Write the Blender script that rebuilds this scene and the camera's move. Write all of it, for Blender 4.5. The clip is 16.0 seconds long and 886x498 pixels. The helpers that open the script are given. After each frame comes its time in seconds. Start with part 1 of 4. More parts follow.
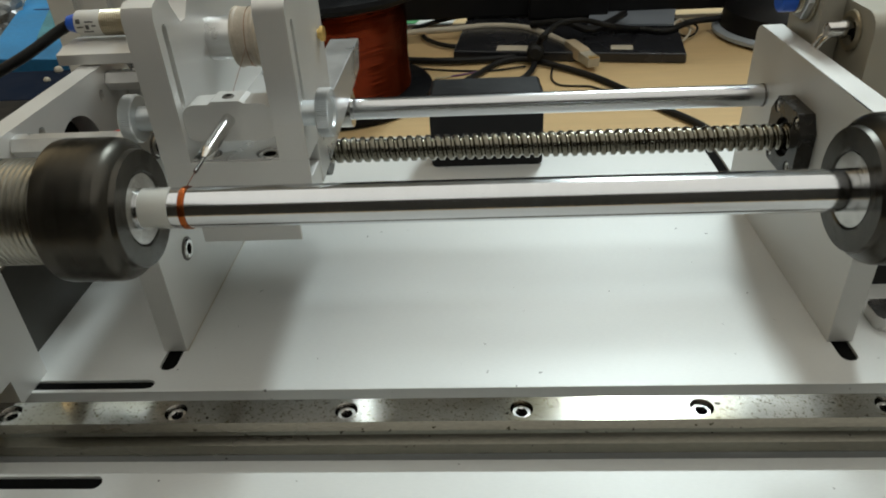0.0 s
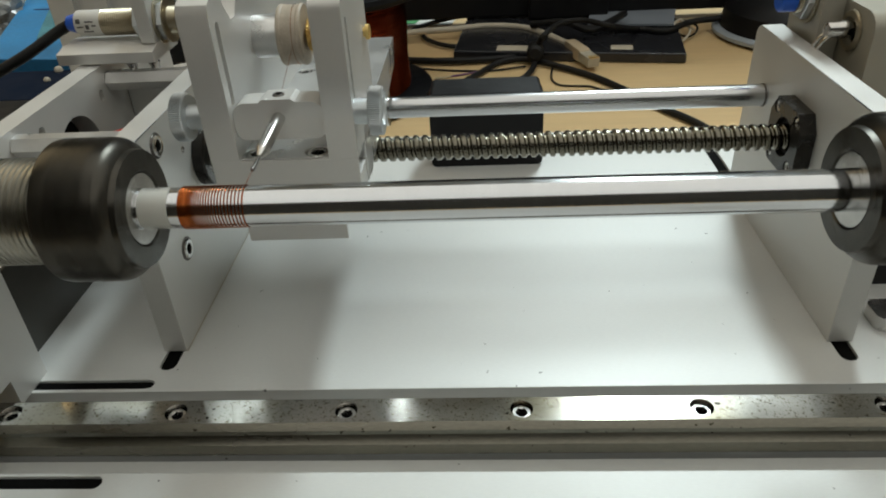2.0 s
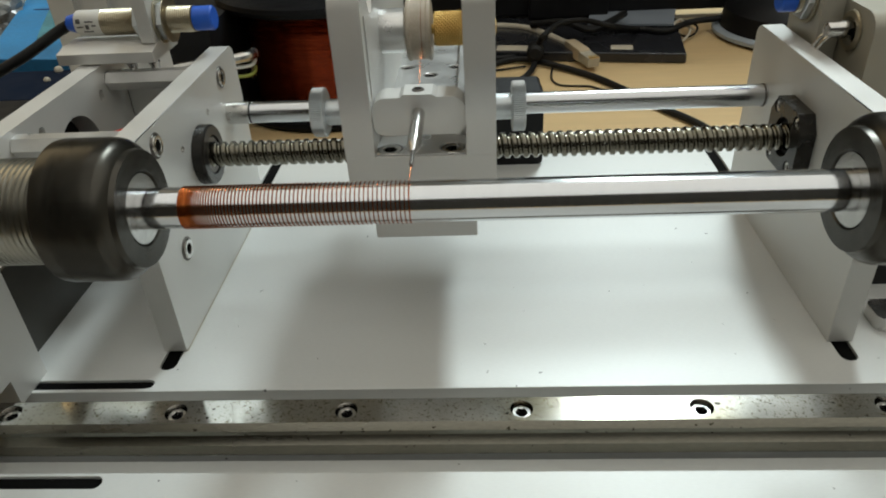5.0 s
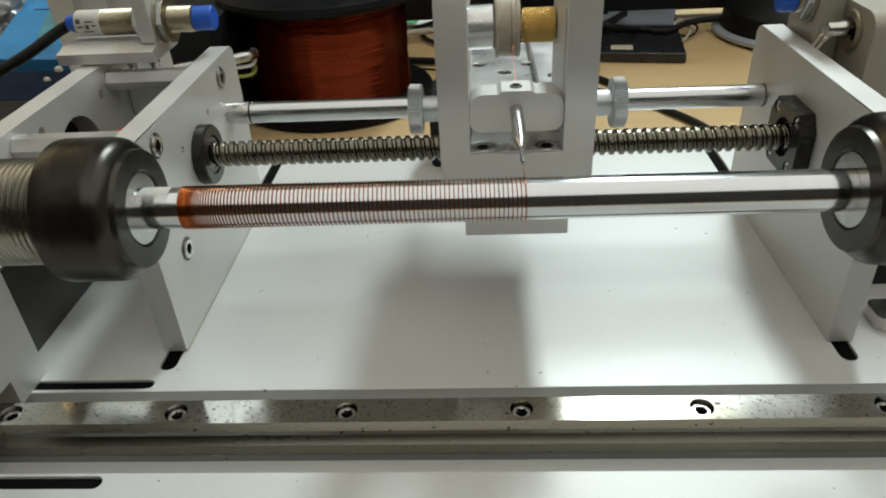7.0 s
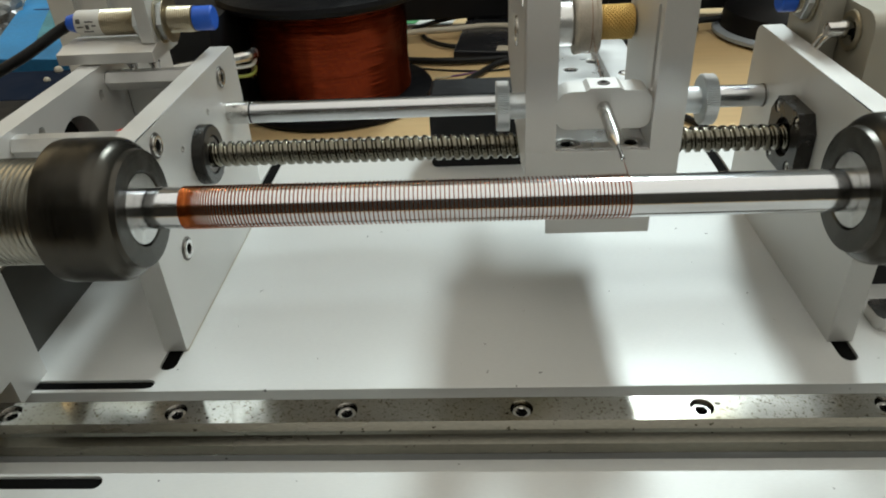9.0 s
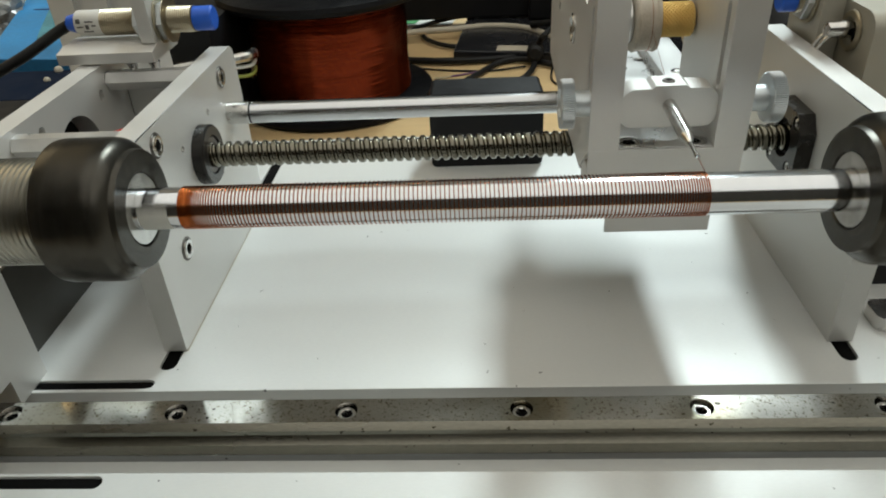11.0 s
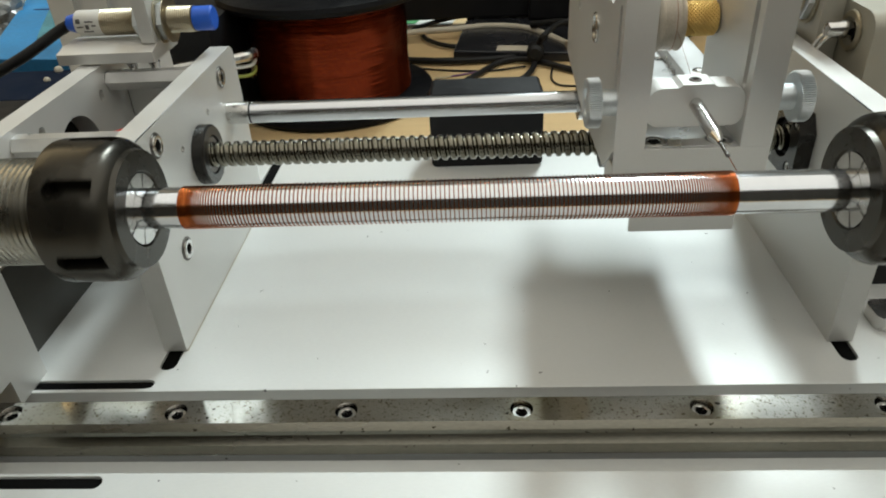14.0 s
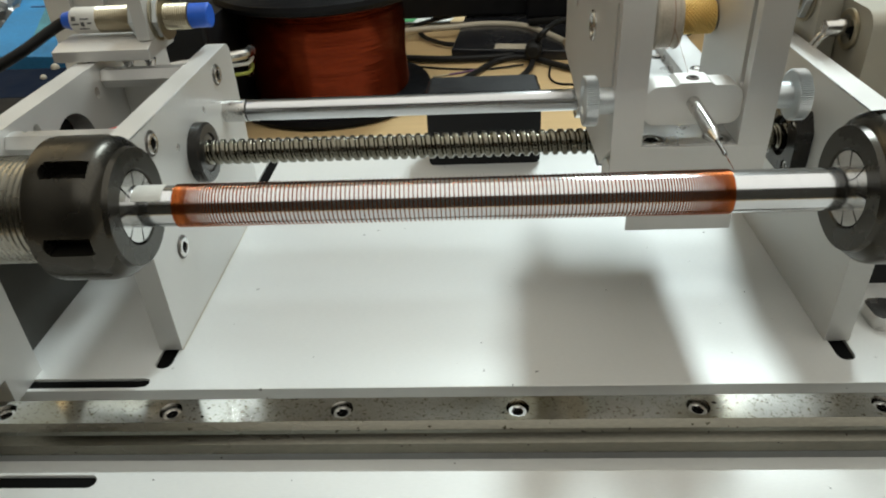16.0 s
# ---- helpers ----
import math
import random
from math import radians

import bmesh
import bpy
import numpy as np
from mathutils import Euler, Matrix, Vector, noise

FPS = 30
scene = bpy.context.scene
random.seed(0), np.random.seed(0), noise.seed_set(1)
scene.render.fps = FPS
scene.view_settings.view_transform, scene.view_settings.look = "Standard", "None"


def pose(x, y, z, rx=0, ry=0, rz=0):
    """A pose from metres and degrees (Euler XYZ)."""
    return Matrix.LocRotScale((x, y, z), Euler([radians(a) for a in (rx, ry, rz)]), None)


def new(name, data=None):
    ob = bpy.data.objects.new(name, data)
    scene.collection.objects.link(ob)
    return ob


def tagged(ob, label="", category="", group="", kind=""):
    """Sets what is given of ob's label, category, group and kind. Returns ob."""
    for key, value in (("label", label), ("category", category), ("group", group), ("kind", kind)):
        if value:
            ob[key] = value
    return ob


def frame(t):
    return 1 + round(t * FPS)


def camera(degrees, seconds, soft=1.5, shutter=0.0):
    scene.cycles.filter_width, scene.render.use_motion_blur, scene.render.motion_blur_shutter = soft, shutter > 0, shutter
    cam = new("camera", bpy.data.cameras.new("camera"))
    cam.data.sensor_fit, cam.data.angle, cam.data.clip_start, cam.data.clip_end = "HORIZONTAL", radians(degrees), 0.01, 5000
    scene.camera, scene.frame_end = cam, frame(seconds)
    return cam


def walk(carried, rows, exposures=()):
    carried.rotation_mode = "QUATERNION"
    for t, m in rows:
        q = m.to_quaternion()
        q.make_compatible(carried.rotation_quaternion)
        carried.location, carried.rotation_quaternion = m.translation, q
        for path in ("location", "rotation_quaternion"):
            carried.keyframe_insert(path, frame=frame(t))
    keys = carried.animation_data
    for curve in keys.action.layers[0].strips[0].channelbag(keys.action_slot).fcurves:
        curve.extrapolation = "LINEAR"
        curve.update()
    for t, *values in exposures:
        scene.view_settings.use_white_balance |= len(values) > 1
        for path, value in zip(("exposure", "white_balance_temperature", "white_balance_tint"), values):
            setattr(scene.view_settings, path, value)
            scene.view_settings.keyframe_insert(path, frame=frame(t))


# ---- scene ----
from mathutils.geometry import tessellate_polygon

# ---------------------------------------------------------------- camera
cam = camera(64.42, 16.0, soft=1.9, shutter=0.5)
CAM_A = pose(0.04821, -0.17241, 0.18259, 57.4600, 2.8609, 2.0469)
CAM_B = pose(0.04908, -0.17163, 0.18207, 57.3363, 2.7517, 1.9980)
walk(cam, [(0, CAM_A), (15.87, CAM_A), (16.0, CAM_B)], exposures=[(0, -0.20), (4, -0.16), (7, -0.06), (9, 0.01), (12.5, 0.16), (16, 0.20)])

# ---------------------------------------------------------------- world and lamps
world = bpy.data.worlds.new("world")
world.use_nodes = True
scene.world = world
world.node_tree.nodes["Background"].inputs[0].default_value = (0.75, 0.85, 1.0, 1)
world.node_tree.nodes["Background"].inputs[1].default_value = 0.05


def unseen_ceiling_light(x, y, sx, sy, watts, tint):
    """An unseen recessed ceiling panel, lamp or added fill: metal frame, and an area lamp in it."""
    data = bpy.data.lights.new("panel_light", "AREA")
    data.shape, data.size, data.size_y, data.energy, data.color = "RECTANGLE", sx, sy, watts, tint
    ob = new("panel_light", data)
    ob.matrix_world = pose(x, y, 1.715)
    bm = bmesh.new()
    for x0, x1, y0, y1 in ((-sx / 2 - 0.02, sx / 2 + 0.02, sy / 2, sy / 2 + 0.02), (-sx / 2 - 0.02, sx / 2 + 0.02, -sy / 2 - 0.02, -sy / 2),
                           (-sx / 2 - 0.02, -sx / 2, -sy / 2, sy / 2), (sx / 2, sx / 2 + 0.02, -sy / 2, sy / 2)):
        add_box(bm, x0, x1, y0, y1, -0.02, 0.03)
    t = thing("unseen_ceiling_light", "unseen white ceiling light panel, lamp or added fill", "lamp", (x, y, 1.72), "ceiling lamps")
    part("frame", bm, WHITE_PAINT, t)


# ---------------------------------------------------------------- materials
def mat(name, color, rough=0.5, metal=0.0, var=0.08, scale=40.0, bump=0.0, fine=400.0, stretch=(1, 1, 1), rough_var=0.08, spec=0.5, rand=0.0):
    """A procedural surface: colour varied at two scales, roughness varied, fine relief."""
    m = bpy.data.materials.new(name)
    m.use_nodes = True
    nt = m.node_tree
    b = nt.nodes["Principled BSDF"]
    b.inputs["Metallic"].default_value = metal
    b.inputs["Specular IOR Level"].default_value = spec
    tc = nt.nodes.new("ShaderNodeTexCoord")
    mp = nt.nodes.new("ShaderNodeMapping")
    mp.inputs["Scale"].default_value = stretch
    nt.links.new(tc.outputs["Object"], mp.inputs[0])
    n1 = nt.nodes.new("ShaderNodeTexNoise")
    n1.inputs["Scale"].default_value, n1.inputs["Detail"].default_value = scale, 6
    n2 = nt.nodes.new("ShaderNodeTexNoise")
    n2.inputs["Scale"].default_value, n2.inputs["Detail"].default_value = fine, 3
    for n in (n1, n2):
        nt.links.new(mp.outputs[0], n.inputs["Vector"])
    add = nt.nodes.new("ShaderNodeMath")
    add.operation = "ADD"
    nt.links.new(n1.outputs[0], add.inputs[0])
    half = nt.nodes.new("ShaderNodeMath")
    half.operation, half.inputs[1].default_value = "MULTIPLY", 0.5
    nt.links.new(n2.outputs[0], half.inputs[0])
    nt.links.new(half.outputs[0], add.inputs[1])
    ramp = nt.nodes.new("ShaderNodeMapRange")
    ramp.inputs[1].default_value, ramp.inputs[2].default_value = 0.45, 1.05
    ramp.inputs[3].default_value, ramp.inputs[4].default_value = 1 - var, 1 + var
    nt.links.new(add.outputs[0], ramp.inputs[0])
    mul = nt.nodes.new("ShaderNodeVectorMath")
    mul.operation, mul.inputs[0].default_value = "SCALE", color
    nt.links.new(ramp.outputs[0], mul.inputs["Scale"])
    nt.links.new(mul.outputs[0], b.inputs["Base Color"])
    rr = nt.nodes.new("ShaderNodeMapRange")
    rr.inputs[1].default_value, rr.inputs[2].default_value = 0.3, 0.7
    rr.inputs[3].default_value, rr.inputs[4].default_value = max(0.02, rough - rough_var), min(1, rough + rough_var)
    nt.links.new(n1.outputs[0], rr.inputs[0])
    nt.links.new(rr.outputs[0], b.inputs["Roughness"])
    if bump:
        bp = nt.nodes.new("ShaderNodeBump")
        bp.inputs["Strength"].default_value, bp.inputs["Distance"].default_value = bump, 0.0003
        nt.links.new(n2.outputs[0], bp.inputs["Height"])
        nt.links.new(bp.outputs[0], b.inputs["Normal"])
    return m


def spotted(m, color, scale=260.0, lo=0.70, hi=0.74, rough=0.7):
    """Adds small dark specks of dirt and oil to a surface."""
    nt = m.node_tree
    b = nt.nodes["Principled BSDF"]
    src = b.inputs["Base Color"].links[0].from_socket
    tc = nt.nodes.new("ShaderNodeTexCoord")
    n = nt.nodes.new("ShaderNodeTexNoise")
    n.inputs["Scale"].default_value, n.inputs["Detail"].default_value = scale, 2
    nt.links.new(tc.outputs["Object"], n.inputs["Vector"])
    r = nt.nodes.new("ShaderNodeMapRange")
    r.inputs[1].default_value, r.inputs[2].default_value = lo, hi
    nt.links.new(n.outputs[0], r.inputs[0])
    mix = nt.nodes.new("ShaderNodeMix")
    mix.data_type = "RGBA"
    nt.links.new(r.outputs[0], mix.inputs[0])
    nt.links.new(src, mix.inputs[6])
    mix.inputs[7].default_value = (*color, 1)
    nt.links.new(mix.outputs[2], b.inputs["Base Color"])
    return m


ALU = mat("anodised_aluminium", (0.68, 0.675, 0.655), 0.48, 0.50, 0.05, 25, 0.10, 2500)
ALU_BASE = spotted(mat("brushed_aluminium_plate", (0.70, 0.71, 0.695), 0.50, 0.25, 0.05, 18, 0.08, 1800, (0.25, 1, 1)), (0.25, 0.25, 0.24), 240, 0.745, 0.76)
ALU_EDGE = mat("milled_aluminium", (0.70, 0.70, 0.69), 0.32, 0.75, 0.06, 60, 0.05, 1500)
CHROME = mat("ground_steel_shaft", (0.56, 0.57, 0.585), 0.22, 1.0, 0.03, 60, 0.02, 2500, rough_var=0.03)
ROD_STEEL = mat("fine_turned_bar", (0.64, 0.66, 0.685), 0.14, 1.0, 0.03, 60, 0.0, 2500, (6, 1, 1), rough_var=0.02)
SCREW_STEEL = mat("oiled_screw_steel", (0.175, 0.163, 0.130), 0.20, 1.0, 0.12, 90, 0.05, 1500)
STEEL = mat("bright_steel", (0.58, 0.57, 0.55), 0.22, 1.0, 0.08, 90, 0.05, 1500)
NOSE_STEEL = mat("turned_grey_steel", (0.34, 0.33, 0.29), 0.28, 1.0, 0.08, 90, 0.05, 1500)
# flank steel: dirt specks, plus its dark reflections put into a darker base colour
RAIL_SIDE = spotted(mat("shaded_specked_flank_steel", (0.215, 0.205, 0.17), 0.30, 1.0, 0.25, 40, 0.05, 1500, (0.3, 1, 1)), (0.05, 0.045, 0.03), 330, 0.70, 0.73)
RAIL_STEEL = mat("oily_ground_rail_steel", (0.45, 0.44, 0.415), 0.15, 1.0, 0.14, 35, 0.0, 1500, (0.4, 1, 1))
spotted(RAIL_STEEL, (0.27, 0.24, 0.17), 26, 0.50, 0.75)
spotted(RAIL_STEEL, (0.10, 0.085, 0.055), 700, 0.66, 0.74)
spotted(RAIL_STEEL, (0.15, 0.125, 0.075), 1100, 0.58, 0.70)
spotted(RAIL_STEEL, (0.03, 0.025, 0.018), 260, 0.71, 0.735)
ZINC = mat("zinc_plated_steel", (0.60, 0.64, 0.66), 0.40, 0.7, 0.10, 120, 0.08, 1200)
NUT_BLACK = mat("oiled_black_nut", (0.056, 0.052, 0.044), 0.29, 0.8, 0.15, 90, 0.04, 1500)
BLACK_OXIDE = mat("black_oxide_steel", (0.028, 0.026, 0.024), 0.30, 0.6, 0.15, 90, 0.04, 1500)
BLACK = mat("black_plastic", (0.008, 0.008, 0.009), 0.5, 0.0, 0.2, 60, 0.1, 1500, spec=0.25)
DARK_GLOSS = mat("dark_glossy_plastic", (0.02, 0.021, 0.025), 0.25, 0.0, 0.2, 30, 0.02, 900)
RUBBER = mat("black_rubber_cable", (0.010, 0.010, 0.010), 0.5, 0.0, 0.2, 80, spec=0.25)
BRASS = mat("knurled_brass", (0.78, 0.55, 0.20), 0.46, 0.9, 0.10, 200, 0.05, 2000)
NICKEL = mat("nickel_plated_brass", (0.44, 0.39, 0.29), 0.40, 1.0, 0.10, 100, 0.05, 1500)
COPPER = mat("enamelled_copper_wire", (0.37, 0.104, 0.028), 0.22, 1.0, 0.12, 200)
COPPER_SPOOL = mat("wound_copper_wire", (0.21, 0.030, 0.006), 0.16, 0.8, 0.15, 14, 0.15, 320, (0.15, 0.15, 6.0), rough_var=0.04)
BLUE = mat("blue_plastic", (0.02, 0.12, 0.62), 0.4, 0.0, 0.06, 60)
BLUE_BOX = mat("blue_printed_card", (0.03, 0.20, 0.42), 0.55, 0.0, 0.25, 14, 0.02, 300)
WOOD = mat("light_wood_laminate", (0.66, 0.475, 0.245), 0.42, 0.0, 0.10, 9, 0.03, 90, (0.25, 2.2, 1))
BEIGE = mat("beige_cable_jacket", (0.55, 0.50, 0.40), 0.5, 0.0, 0.06, 60)
CLEAR = mat("clear_plastic", (0.46, 0.42, 0.33), 0.12, 0.0, 0.05, 60)
FELT = mat("worn_felt_and_nylon", (0.46, 0.40, 0.32), 0.5, 0.0, 0.22, 150, 0.1, 1500)
TAPE = mat("white_paper_tape", (0.60, 0.60, 0.56), 0.6, 0.0, 0.05, 90, 0.05, 900)
LABEL = mat("white_label", (0.72, 0.72, 0.69), 0.5, 0.0, 0.05, 60)
INK = mat("grey_ink", (0.10, 0.10, 0.10), 0.6)
WHITE_PAINT = mat("white_paint", (0.74, 0.74, 0.72), 0.6, 0.0, 0.04, 3)
WALL_PAINT = mat("wall_paint", (0.50, 0.48, 0.43), 0.8, 0.0, 0.05, 2, 0.05, 80)
# unseen wall colours, chosen for what the metal reflects: dark south, warm west
DARK_WALL = mat("dark_reflection_wall", (0.065, 0.06, 0.05), 0.7, 0.0, 0.15, 4, 0.05, 60)
TAN_WALL = mat("warm_reflection_wall", (0.42, 0.31, 0.17), 0.6, 0.0, 0.12, 3, 0.05, 40, (1, 1, 0.2))
FLANGE_BLACK = mat("black_spool_plastic", (0.006, 0.006, 0.007), 0.40, 0.0, 0.2, 60, 0.05, 900, spec=0.12)
BAY_SHADE = mat("bay_shade_grey", (0.05, 0.048, 0.042), 0.45, 0.3, 0.1, 30)
# near-black colour painted in for the shade of recesses, slots and openings
RECESS_SHADE = mat("recess_shade_black", (0.003, 0.003, 0.003), 0.9, spec=0.1)
# darker and more beige than ALU, for the tailstock block and bracket
BEIGE_CAST = mat("grey_beige_aluminium", (0.40, 0.38, 0.32), 0.5, 0.3, 0.06, 25, 0.1, 1800)
DARK_STEEL = mat("dark_tube_steel", (0.16, 0.15, 0.14), 0.4, 1.0, 0.1, 90)
FLOOR_TILE = mat("grey_floor", (0.28, 0.27, 0.26), 0.5, 0.0, 0.10, 3, 0.05, 50)
YELLOW = mat("yellow_green_wire", (0.28, 0.31, 0.06), 0.4)
RED = mat("red_wire", (0.50, 0.03, 0.02), 0.4)
GREEN = mat("green_print", (0.05, 0.30, 0.10), 0.5)
PAPER_GREY = mat("grey_blue_paper", (0.22, 0.25, 0.29), 0.6, 0.0, 0.08, 30)


# ---------------------------------------------------------------- building helpers
def thing(name, label, category, at=(0, 0, 0), group="", kind=""):
    ob = new(name)
    ob.empty_display_size = 0.01
    ob.location = at
    return tagged(ob, label, category, group, kind)


def part(name, bm, material, parent=None, label="", smooth=True, bevel=0.0, at=None):
    """Links a bmesh as one mesh object under a thing or a part. Coordinates are the parent's own."""
    me = bpy.data.meshes.new(name)
    if bevel:
        bmesh.ops.dissolve_limit(bm, angle_limit=radians(0.8), verts=bm.verts, edges=bm.edges)
    bmesh.ops.recalc_face_normals(bm, faces=bm.faces)
    bm.to_mesh(me)
    bm.free()
    mats = material if isinstance(material, (list, tuple)) else [material]
    for x in mats:
        me.materials.append(x)
    ob = new(name, me)
    ob.parent = parent
    if at is not None:
        ob.location = at
    if label:
        ob["label"] = label
    if smooth:
        me.shade_smooth()
        me.set_sharp_from_angle(angle=radians(32))
    if bevel:
        bv = ob.modifiers.new("edges", "BEVEL")
        bv.width, bv.segments, bv.limit_method, bv.angle_limit = bevel, 2, "ANGLE", radians(40)
        bv.harden_normals = smooth
    return ob


def add_box(bm, x0, x1, y0, y1, z0, z1):
    vs = [bm.verts.new((x, y, z)) for x in (x0, x1) for y in (y0, y1) for z in (z0, z1)]
    for f in ((0, 1, 3, 2), (4, 6, 7, 5), (0, 4, 5, 1), (2, 3, 7, 6), (0, 2, 6, 4), (1, 5, 7, 3)):
        bm.faces.new([vs[i] for i in f])


def box(x0, x1, y0, y1, z0, z1):
    bm = bmesh.new()
    add_box(bm, x0, x1, y0, y1, z0, z1)
    return bm


def put(axis, a, u, v):
    """A point from its height along an axis and the two others in order (x: y z, y: x z, z: x y)."""
    return {"x": (a, u, v), "y": (u, a, v), "z": (u, v, a)}[axis]


def add_plate(bm, outer, holes, axis, a0, a1):
    """A plate of outline outer with holes right through it, between a0 and a1 along an axis."""
    loops = [list(outer)] + [list(h) for h in holes]
    tris = tessellate_polygon([[Vector((u, v, 0)) for u, v in lp] for lp in loops])
    flat = [q for lp in loops for q in lp]
    low = [bm.verts.new(put(axis, a0, u, v)) for u, v in flat]
    top = [bm.verts.new(put(axis, a1, u, v)) for u, v in flat]
    for t in tris:
        try:
            bm.faces.new([top[i] for i in t])
            bm.faces.new([low[i] for i in reversed(t)])
        except ValueError:
            pass
    k = 0
    for lp in loops:
        n = len(lp)
        for i in range(n):
            j = (i + 1) % n
            bm.faces.new((low[k + i], low[k + j], top[k + j], top[k + i]))
        k += n


def plate(outer, holes, axis, a0, a1):
    bm = bmesh.new()
    add_plate(bm, outer, holes, axis, a0, a1)
    return bm


def circle(cu, cv, r, n=20):
    return [(cu + r * math.cos(2 * math.pi * i / n), cv + r * math.sin(2 * math.pi * i / n)) for i in range(n)]


def slot(u0, u1, v0, v1, n=8):
    """A slot with round ends along its longer side."""
    w, h = u1 - u0, v1 - v0
    if w >= h:
        r, c = h / 2, (v0 + v1) / 2
        return [(u1 - r + r * math.cos(a), c + r * math.sin(a)) for a in [math.pi * (i / n - 0.5) for i in range(n + 1)]] + \
               [(u0 + r - r * math.cos(a), c - r * math.sin(a)) for a in [math.pi * (i / n - 0.5) for i in range(n + 1)]]
    return [(v, u) for u, v in slot(v0, v1, u0, u1, n)]


def rounded(u0, u1, v0, v1, radii, n=5):
    """A rectangle with a radius at each corner: low-low, high-low, high-high, low-high."""
    out = []
    for (cu, cv, su, sv, a0), r in zip(((u0, v0, 1, 1, 180), (u1, v0, -1, 1, 270), (u1, v1, -1, -1, 0), (u0, v1, 1, -1, 90)), radii):
        if r <= 0:
            out.append((cu, cv))
        else:
            for i in range(n + 1):
                a = radians(a0 + 90 * i / n)
                out.append((cu + su * r + r * math.cos(a), cv + sv * r + r * math.sin(a)))
    return out


def add_lathe(bm, profile, axis="x", segs=32, at=(0, 0, 0), shape=None, caps=True):
    """Turns a profile of (height along the axis, radius) round the axis. shape(i, k): a factor on the radius."""
    rings = []
    for k, (a, r) in enumerate(profile):
        ring = []
        for i in range(segs):
            t = 2 * math.pi * i / segs
            q = r * (shape(t, k) if shape else 1.0)
            ring.append(bm.verts.new(Vector(put(axis, a, q * math.cos(t), q * math.sin(t))) + Vector(at)))
        rings.append(ring)
    for lo, hi in zip(rings, rings[1:]):
        for i in range(segs):
            j = (i + 1) % segs
            bm.faces.new((lo[i], lo[j], hi[j], hi[i]))
    if caps:
        for ring in (rings[0], rings[-1]):
            bm.faces.new(ring)
    return rings


def lathe(profile, axis="x", segs=32, at=(0, 0, 0), shape=None, caps=True):
    bm = bmesh.new()
    add_lathe(bm, profile, axis, segs, at, shape, caps)
    return bm


def smooth_line(points, steps=8):
    pts = [Vector(q) for q in points]
    ext = [2 * pts[0] - pts[1]] + pts + [2 * pts[-1] - pts[-2]]
    out = []
    for a, b, c, d in zip(ext, ext[1:], ext[2:], ext[3:]):
        for i in range(steps):
            t = i / steps
            out.append(0.5 * ((2 * b) + (c - a) * t + (2 * a - 5 * b + 4 * c - d) * t * t + (3 * b - a - 3 * c + d) * t ** 3))
    return out + [pts[-1]]


def add_tube(bm, points, r, segs=10, steps=8):
    line = smooth_line(points, steps) if steps > 1 else [Vector(q) for q in points]
    rings, side = [], None
    for i, q in enumerate(line):
        d = (line[min(i + 1, len(line) - 1)] - line[max(i - 1, 0)]).normalized()
        if side is None:
            side = d.orthogonal().normalized()
        side = (side - d * side.dot(d)).normalized()
        up = d.cross(side)
        rings.append([bm.verts.new(q + r * (math.cos(2 * math.pi * k / segs) * side + math.sin(2 * math.pi * k / segs) * up)) for k in range(segs)])
    for lo, hi in zip(rings, rings[1:]):
        for k in range(segs):
            bm.faces.new((lo[k], lo[(k + 1) % segs], hi[(k + 1) % segs], hi[k]))
    bm.faces.new(rings[0])
    bm.faces.new(rings[-1])


def tube(points, r, segs=10, steps=8):
    bm = bmesh.new()
    add_tube(bm, points, r, segs, steps)
    return bm


def hexagon(t, k):
    return 1.0 / math.cos((t % (math.pi / 3)) - math.pi / 6)


def screw_mesh(name, r, deep, axis, sign, material):
    """A socket head: chamfered rim and a hexagonal recess, its shade painted black on the bottom. It looks along sign *
    axis.
    """
    bm = bmesh.new()
    prof = [(-deep, r), (-0.0004, r), (0, r - 0.0004), (0, r * 0.60), (-0.0002, r * 0.55), (-deep * 0.8, r * 0.53), (-deep * 0.8, 0.0002)]
    rings = add_lathe(bm, [(sign * a, q) for a, q in prof], axis, 24, shape=lambda t, k: hexagon(t, k) * 0.93 if k >= 4 else 1.0)
    for f in bm.faces:
        f.material_index = 1 if all(abs(v.co["xyz".index(axis)] * sign + deep * 0.8) < 1e-5 for v in f.verts) else 0
    bmesh.ops.recalc_face_normals(bm, faces=bm.faces)
    me = bpy.data.meshes.new(name)
    bm.to_mesh(me)
    bm.free()
    me.materials.append(material)
    me.materials.append(RECESS_SHADE)
    me.shade_smooth()
    me.set_sharp_from_angle(angle=radians(30))
    return me


def screw_at(me, at, parent, label="", name="socket_screw"):
    ob = new(name, me)
    ob.parent = parent
    ob.location = at
    if label:
        ob["label"] = label
    return ob


# ---------------------------------------------------------------- the plan, in metres
XA, XB, XD = -0.125, -0.0721, 0.1792        # right faces of the two left plates, left face of the far plate
PLATE_T, PLATE_Y0, PLATE_Y1, PLATE_Z = 0.0095, 0.0410, 0.1670, 0.0880
ROD_Y, ROD_Z, ROD_R = 0.0035, 0.0866, 0.0060
SCREW_Y, SCREW_Z, SCREW_LEAD = 0.1030, 0.0582, 0.0040
GUIDE_Y, GUIDE_Z = 0.1437, 0.0610
RAIL_TOP, RAIL_BOTTOM = 0.0076, -0.0074
DESK_Z = -0.020
